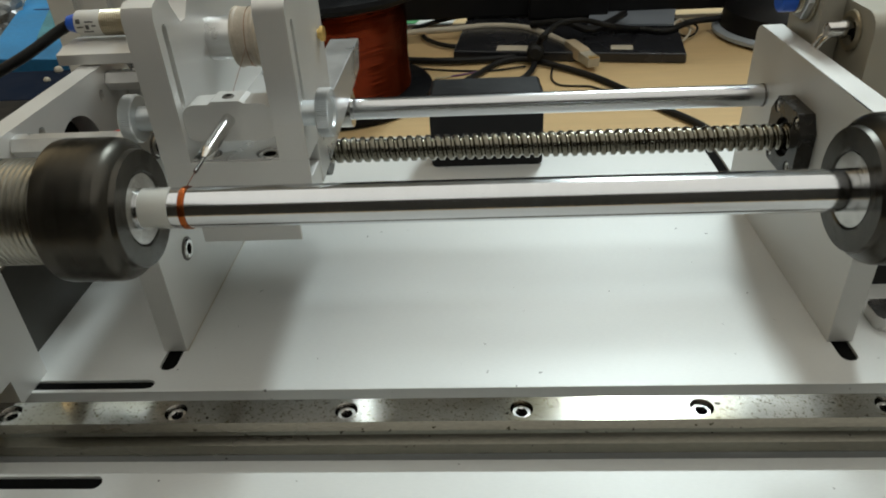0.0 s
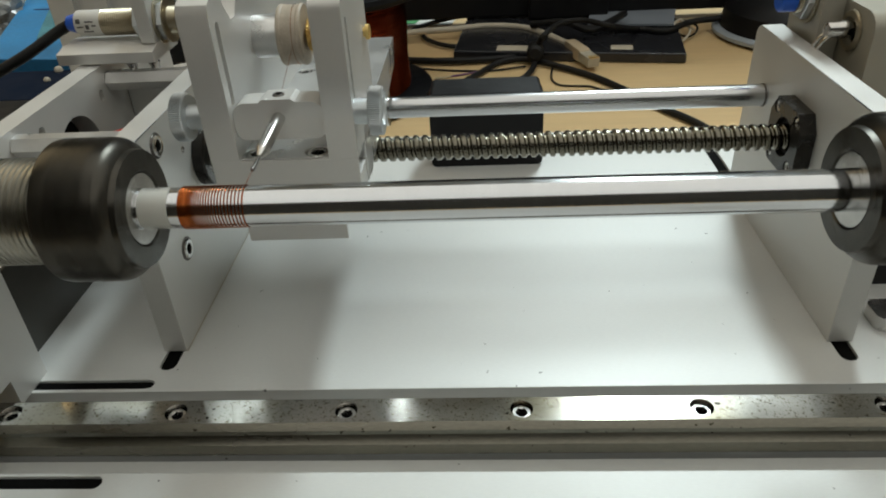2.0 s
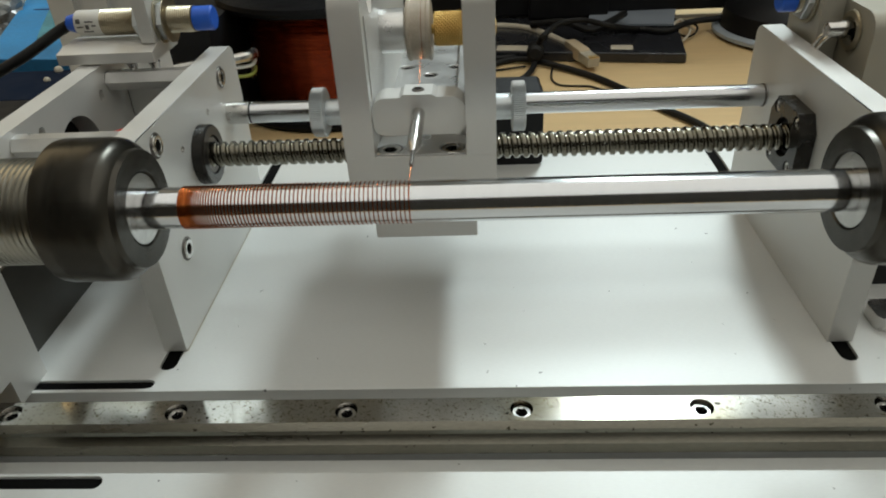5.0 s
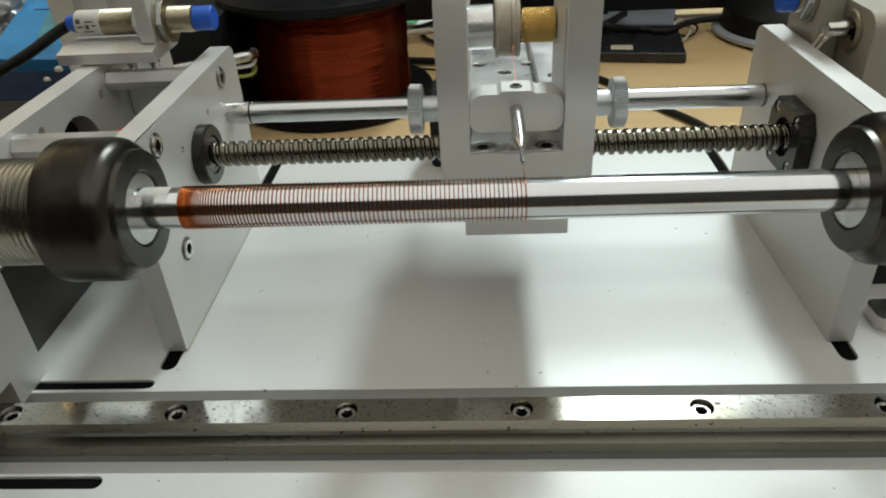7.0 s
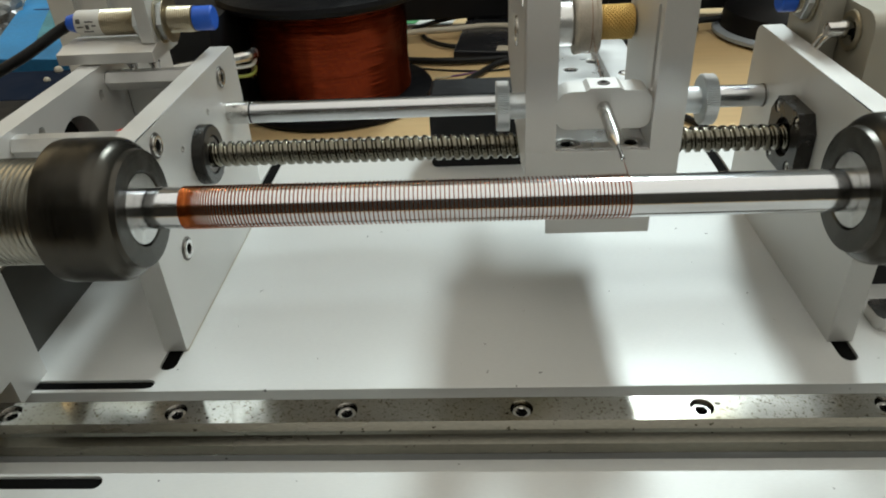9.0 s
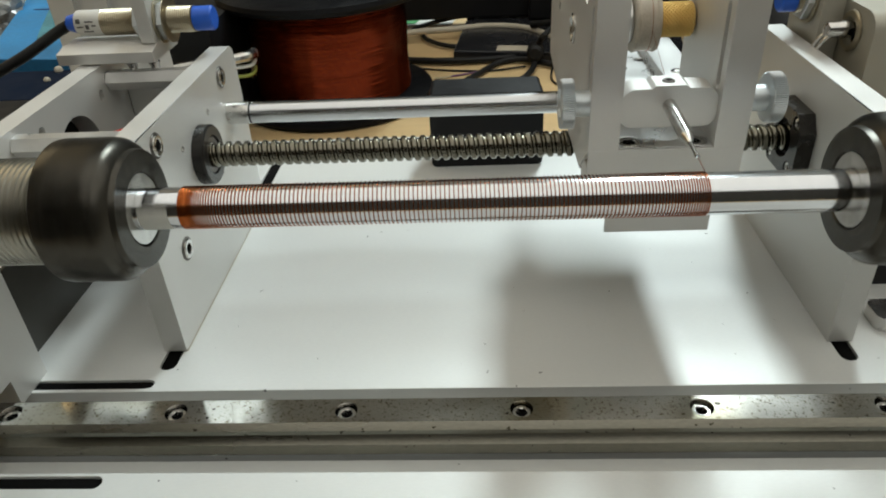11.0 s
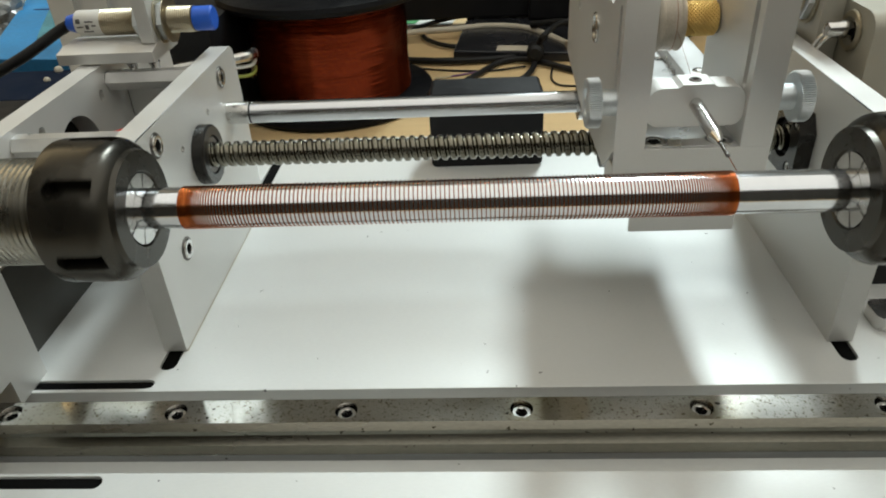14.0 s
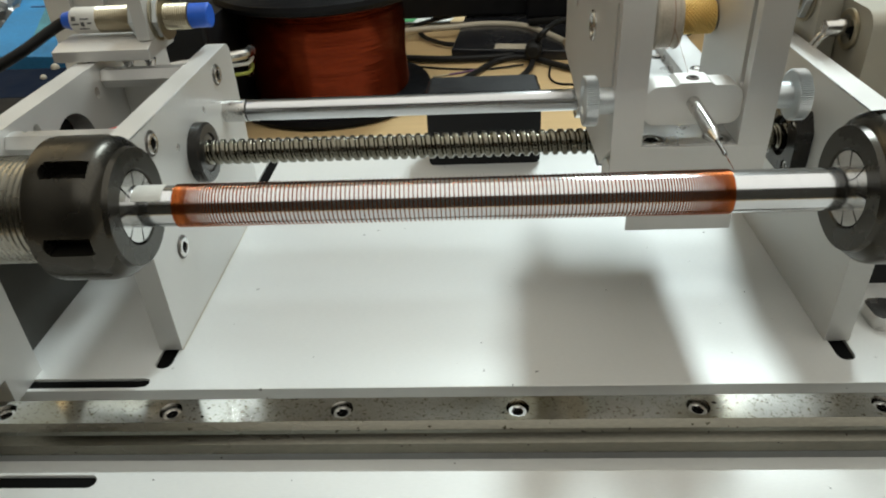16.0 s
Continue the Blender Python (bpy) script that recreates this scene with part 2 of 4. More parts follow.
CARRIAGE_X = [(0.0, -36.5), (0.5, -35.0), (1.0, -31.2), (1.5, -25.9), (2.0, -19.3), (2.5, -12.4), (3.0, -4.6), (3.5, 3.2), (4.0, 11.4), (6.5, 52.2),
              (7.0, 60.2), (7.5, 67.6), (8.0, 75.0), (8.5, 82.0), (9.0, 88.8), (11.5, 113.3), (12.0, 116.1), (12.5, 117.4), (13.0, 117.9), (14.0, 118.3), (16.0, 118.4)]
_T = np.array([a for a, b in CARRIAGE_X])
_X = np.array([b for a, b in CARRIAGE_X]) / 1000
_S = np.gradient(_X, _T)


def carriage_x(t):
    """The carriage's place along the machine at a time, by a smooth curve through the rows."""
    i = int(min(max(np.searchsorted(_T, t, side="right") - 1, 0), len(_T) - 2))
    h = _T[i + 1] - _T[i]
    u = (t - _T[i]) / h
    return float((2 * u ** 3 - 3 * u * u + 1) * _X[i] + (u ** 3 - 2 * u * u + u) * h * _S[i] + (3 * u * u - 2 * u ** 3) * _X[i + 1] + (u ** 3 - u * u) * h * _S[i + 1])


SPIN = [(12.0, -2600), (12.1, -2355), (12.2, -2110), (12.3, -1867), (12.4, -1615), (12.5, -1365), (12.6, -1175), (12.8, -875), (13.0, -645), (13.2, -475), (13.4, -342), (13.6, -238), (13.8, -166),
        (14.0, -106), (14.2, -66), (14.4, -28), (14.6, -6), (14.8, -1), (15.0, 0), (16.0, 0)]


# the bar's turn before it slows: times and the angle that faces the lens, in degrees
FACING = [(0.0, 80), (0.5, 295), (1.0, 350), (1.5, 80), (2.0, 82), (2.5, 300), (3.0, 272), (3.5, 268), (4.0, 355), (6.5, 270), (7.0, 345), (7.5, 80), (8.0, 85), (8.5, 270), (9.0, 275), (11.5, 300)]
_later = (12.0, -2600.0)
for _t, _a in reversed(FACING):
    _most = 84.0 * FPS * (_later[0] - _t)
    _turns = (_later[1] - _a - _most) / 360.0
    _later = (_t, _a + 360.0 * math.ceil(_turns))
    SPIN.insert(0, _later)


def spin(t):
    """The spindle's turn in degrees."""
    return float(np.interp(t, [a for a, b in SPIN], [b for a, b in SPIN]))


MOVING = {}


# ---------------------------------------------------------------- room
def build_room():
    x0, x1, y0, y1, z0, z1 = -2.6, 2.8, -2.4, 3.2, -0.77, 1.75
    for name, bm, m, label in (
            ("floor", box(x0, x1, y0, y1, z0 - 0.1, z0), FLOOR_TILE, "grey office floor"),
            ("ceiling", box(x0, x1, y0, y1, z1, z1 + 0.1), WHITE_PAINT, "white painted ceiling"),
            ("wall_north", box(x0, x1, y1, y1 + 0.1, z0, z1), WALL_PAINT, "pale painted wall behind the desk"),
            ("wall_south", box(x0, x1, y0 - 0.1, y0, z0, z1), DARK_WALL, "unseen dark wall added for dark reflections in the metal"),
            ("wall_east", box(x1, x1 + 0.1, y0, y1, z0, z1), WALL_PAINT, "pale painted wall"),
            ("wall_west", box(x0 - 0.1, x0, y0, y1, z0, z1), TAN_WALL, "unseen tan wall added for warm reflections in the metal")):
        tagged(part(name, bm, m), label, "structure", kind="structure")
    unseen_ceiling_light(0.55, 1.50, 0.24, 1.16, 41, (0.86, 0.99, 1.0))
    # warm panel standing in for an unseen warm source on the left
    unseen_ceiling_light(-1.80, 1.30, 1.10, 1.70, 8.5, (1.0, 0.80, 0.48))
    # added fill panel, in place of an evenly bright ceiling overhead
    unseen_ceiling_light(0.75, -0.52, 3.40, 2.90, 29, (1.0, 0.985, 0.90))


def build_desk():
    t = thing("desk", "light wood laminate desk under the machine", "desk", (0, 0, DESK_Z))
    part("desktop", box(-0.95, 0.95, -0.30, 0.86, -0.025, 0), WOOD, t, bevel=0.002)
    for x in (-0.9, 0.9):
        for y in (-0.26, 0.82):
            part("leg", box(x - 0.025, x + 0.025, y - 0.025, y + 0.025, -0.75, -0.025), ALU, t, bevel=0.002)


# ---------------------------------------------------------------- base plate and rail
def build_base():
    t = thing("machine_base", "thick brushed aluminium base plate with a milled channel and slots", "machine base", (0, 0, 0))
    bm = bmesh.new()
    holes = [slot(-0.140, -0.0788, 0.0200, 0.0247), slot(-0.0803, -0.0738, 0.0302, 0.222), slot(0.1808, 0.1872, 0.0304, 0.222)]
    add_plate(bm, [(-0.30, 0.0182), (0.36, 0.0182), (0.36, 0.25), (-0.30, 0.25)], holes, "z", -0.012, 0)
    part("base_plate", bm, ALU_BASE, t, bevel=0.0004)
    front = [(-0.30, -0.20), (0.36, -0.20), (0.36, -0.0199), (-0.30, -0.0199)]
    part("front_strip", plate(front, [slot(-0.25, -0.0784, -0.0262, -0.0212)], "z", -0.012, 0), ALU_BASE, t, "front strip of the plate", bevel=0.0004)
    for y0, y1 in ((-0.01988, -0.0089), (-0.0060, 0.0060), (0.0089, 0.01818)):
        part("channel_floor", box(-0.30, 0.36, y0, y1, -0.012, RAIL_BOTTOM), ALU_BASE, t, "milled channel floor")
    # black sheet added underneath so that the slots look dark
    part("slot_shade_sheet", box(-0.299, 0.359, -0.199, 0.249, -0.0135, -0.0122), BLACK, t, "added black sheet that darkens the slots from below")
    # black fillers sunk in the slots, in place of the shade inside them
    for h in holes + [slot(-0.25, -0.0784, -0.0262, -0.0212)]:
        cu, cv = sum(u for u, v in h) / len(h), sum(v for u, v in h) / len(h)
        part("slot_shade_strip", plate([(u + (0.00005 if u < cu else -0.00005), v + (0.00005 if v < cv else -0.00005)) for u, v in h], [], "z", -0.011, -0.0012), RECESS_SHADE, t, "added black strip standing in for the shade in the slot")
    for x in (-0.27, 0.33):
        for y in (-0.18, 0.23):
            part("rubber_foot", lathe([(DESK_Z, 0.010), (-0.0135, 0.012)], "z", 24, (x, y, 0)), RUBBER, t)

    r = thing("linear_rail", "ground steel linear rail with an oily film, screwed into the channel", "linear rail", (0, 0, RAIL_BOTTOM))
    h = RAIL_TOP - RAIL_BOTTOM
    prof = [(-0.0060, 0), (0.0060, 0), (0.0060, 0.0012), (0.0075, 0.0015), (0.0075, 0.0062), (0.0062, 0.0074), (0.0052, 0.0088), (0.0062, 0.0104), (0.0075, 0.0112), (0.0075, 0.0130), (0.0066, 0.0139), (0.0054, h),
            (0.00538, h - 0.006), (-0.00538, h - 0.006), (-0.0054, h), (-0.0066, 0.0139), (-0.0075, 0.0130), (-0.0075, 0.0112), (-0.0062, 0.0104), (-0.0052, 0.0088), (-0.0062, 0.0074), (-0.0075, 0.0062), (-0.0075, 0.0015), (-0.0060, 0.0012)]
    part("rail_flank", plate(prof, [], "x", -0.155, 0.30), RAIL_SIDE, r, "dull grooved flanks of the rail, shade put into their colour")
    bm = bmesh.new()
    xs = [0.06 * i for i in range(-2, 5)]
    add_plate(bm, [(-0.155, -0.00538), (0.30, -0.00538), (0.30, 0.00538), (-0.155, 0.00538)], [circle(x, 0, 0.0039, 28) for x in xs], "z", h - 0.0058, h)
    part("rail_top", bm, RAIL_STEEL, r, "ground top face with oil stains", smooth=False)
    me = screw_mesh("socket_screw", 0.0034, 0.003, "z", 1, STEEL)
    for x in xs:
        screw_at(me, (x, 0, h - 0.0016), r, "steel socket head screw sunk in the rail")


# ---------------------------------------------------------------- upright plates and their rods
def upright_outline():
    return rounded(PLATE_Y0, PLATE_Y1, 0, PLATE_Z, (0, 0, 0.006, 0.004))


def build_uprights():
    b = thing("bearing_plate", "upright bead-blasted aluminium plate with a black screw bearing", "machine plate", (XB - PLATE_T, 0, 0))
    spots = [(0.1423, 0.0823 - 0.003), (0.0640, 0.0800), (0.0649, 0.0342)]
    part("plate", plate(upright_outline(), [], "x", 0, PLATE_T), ALU, b, bevel=0.0006)
    part("joint_line", box(PLATE_T + 0.0001, PLATE_T + 0.0004, PLATE_Y0, PLATE_Y1, 0.0002, 0.0004), BEIGE, b, "pale line of sealant along the foot")
    me = screw_mesh("socket_screw", 0.0041, 0.0012, "x", 1, STEEL)
    for y, z in spots:
        sc = screw_at(me, (PLATE_T + 0.0011, y, z), b, "steel socket screw in the plate")
        # dark ring laid round the head for the shade of an uncut countersink
        part("countersink_shade", lathe([(-0.0011, 0.0050), (-0.0008, 0.0049), (-0.0009, 0.0041)], "x", 28, caps=False), DARK_STEEL, sc)
    ring = lathe([(0.0, 0.0130), (0.0042, 0.0130), (0.0050, 0.0122), (0.0050, 0.0085), (0.0035, 0.0082), (0.0035, 0.0062)], "x", 48, caps=False)
    part("bearing_ring", ring, BLACK_OXIDE, b, "black bearing flange", at=(PLATE_T, SCREW_Y, SCREW_Z))
    part("bearing_race", lathe([(-0.002, 0.0080), (0.0040, 0.0080), (0.0044, 0.0076), (0.0044, 0.0056), (0.003, 0.0054)], "x", 40, caps=False), DARK_STEEL, b, "dark bearing race", at=(PLATE_T, SCREW_Y, SCREW_Z))
    tiny = screw_mesh("grub_screw", 0.0016, 0.0012, "x", 1, STEEL)
    for y, z in ((0.1185, 0.0715), (0.0845, 0.0690), (0.1190, 0.0420)):
        screw_at(tiny, (PLATE_T + 0.0003, y, z), b, name="grub_screw")

    a = thing("motor_plate", "large aluminium side plate carrying the motor and the driven spindle", "machine plate", (XA - PLATE_T, 0, 0))
    out = [(-0.034, 0.0), (-0.0125, 0.0), (-0.0125, 0.0120), (0.0118, 0.0120), (0.0118, 0.0), (0.0300, 0.0), (0.0300, 0.0540), (0.0700, 0.0380), (0.1500, 0.0380), (0.1500, 0.0), (PLATE_Y1, 0.0),
           (PLATE_Y1, PLATE_Z - 0.004), (PLATE_Y1 - 0.004, PLATE_Z), (0.0440, PLATE_Z), (0.0360, 0.125), (-0.034, 0.125)]
    holes = [circle(SCREW_Y + 0.001, SCREW_Z + 0.001, 0.0172, 36), slot(0.1300, 0.1340, 0.0735, 0.0790), slot(0.0790, 0.0835, 0.0775, 0.0820), circle(ROD_Y, ROD_Z, 0.0176, 40)]
    part("plate", plate(out, holes, "x", 0, PLATE_T), ALU, a)
    # dark panel added behind the cut-out, in place of the bay's shade
    part("bay_shade_panel", box(-0.0025, -0.0005, 0.0200, 0.1498, 0.0, 0.0400), BAY_SHADE, a, "added dark panel standing in for the shaded bay under the motor", bevel=0.0004)
    part("bearing_ring", lathe([(0.002, 0.0175), (0.0110, 0.0195), (0.0115, 0.0190), (0.0115, 0.0163), (0.002, 0.0162)], "x", 48, caps=False), STEEL, a, "steel bearing ring", at=(0, ROD_Y, ROD_Z))

    d = thing("end_plate", "upright bead-blasted aluminium plate with a black flange bearing", "machine plate", (XD, 0, 0))
    part("plate", plate(upright_outline(), [], "x", 0, PLATE_T), ALU, d, bevel=0.0005)
    fl = [(-0.0105, -0.0140), (0.0105, -0.0140), (0.0155, -0.0070), (0.0155, 0.0070), (0.0105, 0.0140), (-0.0105, 0.0140), (-0.0155, 0.0070), (-0.0155, -0.0070)]
    bolts = [(0.0098, 0.0098), (-0.0102, 0.0098), (0.0095, -0.0100), (-0.0098, -0.0095)]
    f = part("flange", plate(fl, [circle(0, 0, 0.0082, 32)] + [circle(u, v, 0.0028, 16) for u, v in bolts], "x", -0.0065, 0), BLACK_OXIDE, d, "black oxide flange bearing", bevel=0.0004, at=(0, SCREW_Y, SCREW_Z))
    me = screw_mesh("socket_screw", 0.0026, 0.002, "x", -1, STEEL)
    for u, v in bolts:
        screw_at(me, (-0.0060, u, v), f)
    part("bearing_race", lathe([(-0.0040, 0.0081), (-0.0044, 0.0078), (-0.0044, 0.0060), (-0.002, 0.0058)], "x", 40, caps=False), BLACK, d, at=(0, SCREW_Y, SCREW_Z))

    for y, z in ((0.1423, 0.0800), (0.0640, 0.0812)):
        s = thing("hex_standoff", "hexagonal aluminium spacer bar between the two plates", "spacer", (XA, y, z), "spacer bars")
        part("bar", lathe([(0, 0.0044), (0.0004, 0.0048), (XB - PLATE_T - XA - 0.0004, 0.0048), (XB - PLATE_T - XA, 0.0044)], "x", 6), ALU_EDGE, s, smooth=False)
    back = thing("back_plate", "aluminium plate closing the bay between the two uprights", "machine plate", (0, 0, 0))
    part("plate", box(XA, XB - PLATE_T, 0.156, 0.162, 0, 0.074), ALU, back, bevel=0.0005)

    g = thing("guide_rod", "polished steel guide rod between the upright plates", "guide rod", (XB, GUIDE_Y, GUIDE_Z))
    part("shaft", lathe([(0, 0.0050), (XD - XB, 0.0050)], "x", 40), CHROME, g)
    # the collar's groove isn't cut; its darkness is a thin black ring
    part("groove_shade_ring", lathe([(0.0106, 0.0049), (0.0107, 0.00525), (0.0114, 0.00525), (0.0115, 0.0049)], "x", 40), BLACK_OXIDE, g, "dark ring standing in for the shade of a groove")
    part("end_ring", lathe([(XD - XB - 0.0016, 0.0049), (XD - XB - 0.0015, 0.0053), (XD - XB - 0.0008, 0.0053), (XD - XB - 0.0007, 0.0049)], "x", 40), DARK_STEEL, g, "dark ring at the end plate")
    part("stop_collar", lathe([(0.0, 0.0053), (0.0100, 0.0053), (0.0104, 0.0050)], "x", 40), STEEL, g, "steel collar at the end of the rod")

    # ball screw: a rounded helical groove
    s = thing("ball_screw", "bright steel ball screw with a deep rounded thread", "ball screw", (XB, SCREW_Y, SCREW_Z))
    bm = bmesh.new()
    segs, per, turns = 32, 20, int((XD - XB) / SCREW_LEAD) + 1
    depth = [0.0] * 8 + [-0.00010, -0.00045, -0.00085, -0.00110, -0.00120, -0.00112, -0.00125, -0.00120, -0.00110, -0.00085, -0.00045, -0.00010]
    rows = []
    for k in range(turns * per + 1):
        row = []
        x = k * SCREW_LEAD / per
        for i in range(segs):
            u = (x / SCREW_LEAD - i / segs) % 1.0 * per
            a = int(u) % per
            q = 0.00545 + depth[a] * (1 - (u - int(u))) + depth[(a + 1) % per] * (u - int(u))
            th = 2 * math.pi * i / segs
            row.append(bm.verts.new((min(x, XD - XB - 0.0005), q * math.cos(th), q * math.sin(th))))
        rows.append(row)
    for lo, hi in zip(rows, rows[1:]):
        for i in range(segs):
            j = (i + 1) % segs
            bm.faces.new((lo[i], lo[j], hi[j], hi[i]))
    part("thread", bm, SCREW_STEEL, s)
    part("journal", lathe([(-0.004, 0.0038), (0.0095, 0.0038), (0.0100, 0.0034)], "x", 28), STEEL, s, "smooth turned end of the screw")
    MOVING["screw"] = s


# ---------------------------------------------------------------- spindles and workpiece
def collet_nut(bm):
    """A 42 mm clamping nut with six spanner slots; its face looks along +x, at x = 0."""
    prof = [(-0.0225, 0.0150), (-0.0225, 0.0200), (-0.0218, 0.0208), (-0.0205, 0.0210), (-0.0180, 0.0210), (-0.0177, 0.0210), (-0.0171, 0.0210), (-0.0163, 0.0210), (-0.0153, 0.0210), (-0.0084, 0.0210), (-0.0076, 0.0210), (-0.0060, 0.02088), (-0.0047, 0.0205), (-0.0037, 0.0199), (-0.0028, 0.0191), (-0.0021, 0.0183),
            (-0.0016, 0.0176), (0.0, 0.0172), (0.0, 0.0112), (-0.0004, 0.0108), (-0.0020, 0.0106)]
    segs = 144
    add_lathe(bm, prof, "x", segs, caps=False)
    picked = []
    for f in bm.faces:
        c = f.calc_center_median()
        ang = math.degrees(math.atan2(c.z, c.y)) % 60
        near = abs(ang - 30)
        wide = 7.6 if c.x > -0.0155 else 7.6 * math.sqrt(max(0.0, 1 - ((-0.0153 - c.x) / 0.0027) ** 2))
        if near < wide and -0.0180 < c.x < -0.0046 and c.yz.length > 0.0195:
            picked.append(f)
    geo = bmesh.ops.extrude_face_region(bm, geom=picked)
    for v in geo["geom"]:
        if isinstance(v, bmesh.types.BMVert):
            r = math.hypot(v.co.y, v.co.z)
            k = 0.0155 / r
            v.co.y *= k
            v.co.z *= k
    bmesh.ops.delete(bm, geom=picked, context="FACES_ONLY")


def build_chuck(name, x, flip, slot_turn, body_len, label):
    t = thing(name, label, "collet chuck", (x, ROD_Y, ROD_Z))
    spin_m = pose(0, 0, 0, slot_turn, 0, 180 if flip else 0)
    pieces = []
    bm = bmesh.new()
    collet_nut(bm)
    pieces.append(("clamping_nut", bm, NUT_BLACK, "black oxide nut with six spanner slots"))
    # split collet: eight jaws round the bar
    n = 8
    for i in range(n):
        a0, a1 = 2 * math.pi * (i + 0.045) / n, 2 * math.pi * (i + 0.955) / n
        arc = [a0 + (a1 - a0) * k / 5 for k in range(6)]
        out = [(0.0104 * math.cos(a), 0.0104 * math.sin(a)) for a in arc] + [(0.0061 * math.cos(a), 0.0061 * math.sin(a)) for a in reversed(arc)]
        pieces.append(("collet_jaw", plate(out, [], "x", -0.012, -0.0004), STEEL, "steel jaw of the split collet"))
    pieces.append(("bore", lathe([(-0.013, 0.0110), (-0.0121, 0.0110)], "x", 32), BLACK, ""))
    prof = [(-0.0225, 0.0158)]
    k = 0.0235
    while k < body_len:
        prof += [(-k, 0.0158), (-k - 0.0003, 0.0154), (-k - 0.0006, 0.0154), (-k - 0.0009, 0.0158), (-k - 0.0014, 0.0158)]
        k += 0.0017
    prof.append((-body_len, 0.0158))
    pieces.append(("spindle_nose", lathe(prof, "x", 48), NOSE_STEEL, "turned metal spindle with fine grooves"))
    for pname, bm, m, lab in pieces:
        bm.transform(spin_m)
        ob = part(pname, bm, m, t, lab)
        if pname == "clamping_nut":
            ob.data.set_sharp_from_angle(angle=radians(18))
    return t


def build_spindle():
    MOVING["chuck_l"] = build_chuck("collet_chuck", -0.0500, False, 32.0, 0.0745, "black collet chuck on the driven spindle, holding the bar")
    MOVING["chuck_r"] = build_chuck("collet_chuck", 0.1490, True, 14.0, 0.0520, "black collet chuck of the tailstock, holding the bar's other end")
    rod = thing("workpiece_bar", "polished steel bar clamped between two collet chucks", "steel bar", (0, ROD_Y, ROD_Z))
    part("bar", lathe([(-0.0600, ROD_R), (0.1580, ROD_R)], "x", 64), ROD_STEEL, rod)
    # a strip of tape wrapped part of the way round
    bm = bmesh.new()
    arc = [radians(4 + 134 * k / 14) for k in range(15)]
    out = [((ROD_R + 0.00018) * math.cos(a), (ROD_R + 0.00018) * math.sin(a)) for a in arc] + [((ROD_R + 0.00001) * math.cos(a), (ROD_R + 0.00001) * math.sin(a)) for a in reversed(arc)]
    add_plate(bm, out, [], "x", -0.0496, -0.0410)
    part("tape_strip", bm, TAPE, rod, "white paper tape")
    MOVING["rod"] = rod



# ---------------------------------------------------------------- winding
TURN_RATE = 13.0


def build_winding():
    coil = thing("wire_winding", "spaced turns of enamelled copper wire being wound on the bar", "copper winding", (0, ROD_Y, ROD_Z))
    r = 0.00016
    bm = bmesh.new()
    segs, around = 56, 6
    rings = []
    for i in range(segs):
        a = 2 * math.pi * i / segs
        rings.append([bm.verts.new((r * math.sin(b), (ROD_R + r + r * math.cos(b)) * math.cos(a), (ROD_R + r + r * math.cos(b)) * math.sin(a))) for b in [2 * math.pi * k / around for k in range(around)]])
    for i in range(segs):
        lo, hi = rings[i], rings[(i + 1) % segs]
        for k in range(around):
            bm.faces.new((lo[k], lo[(k + 1) % around], hi[(k + 1) % around], hi[k]))
    first = part("turn", bm, COPPER, coil)
    me = first.data
    me.set_sharp_from_angle(angle=radians(80))
    x0 = carriage_x(0)
    for i in range(7):
        ob = first if i == 0 else new("turn", me)
        ob.parent = coil
        ob.location = (x0 - 0.0012 + 0.00027 * i, 0, 0)
    turns = []
    for k in range(1, int(12.6 * TURN_RATE)):
        ob = new("turn", me)
        ob.parent = coil
        t = k / TURN_RATE
        lean = pose(0, 0, 0, 0, 0, 1.6)
        turns.append((ob, t, lean))
    MOVING["turns"] = turns


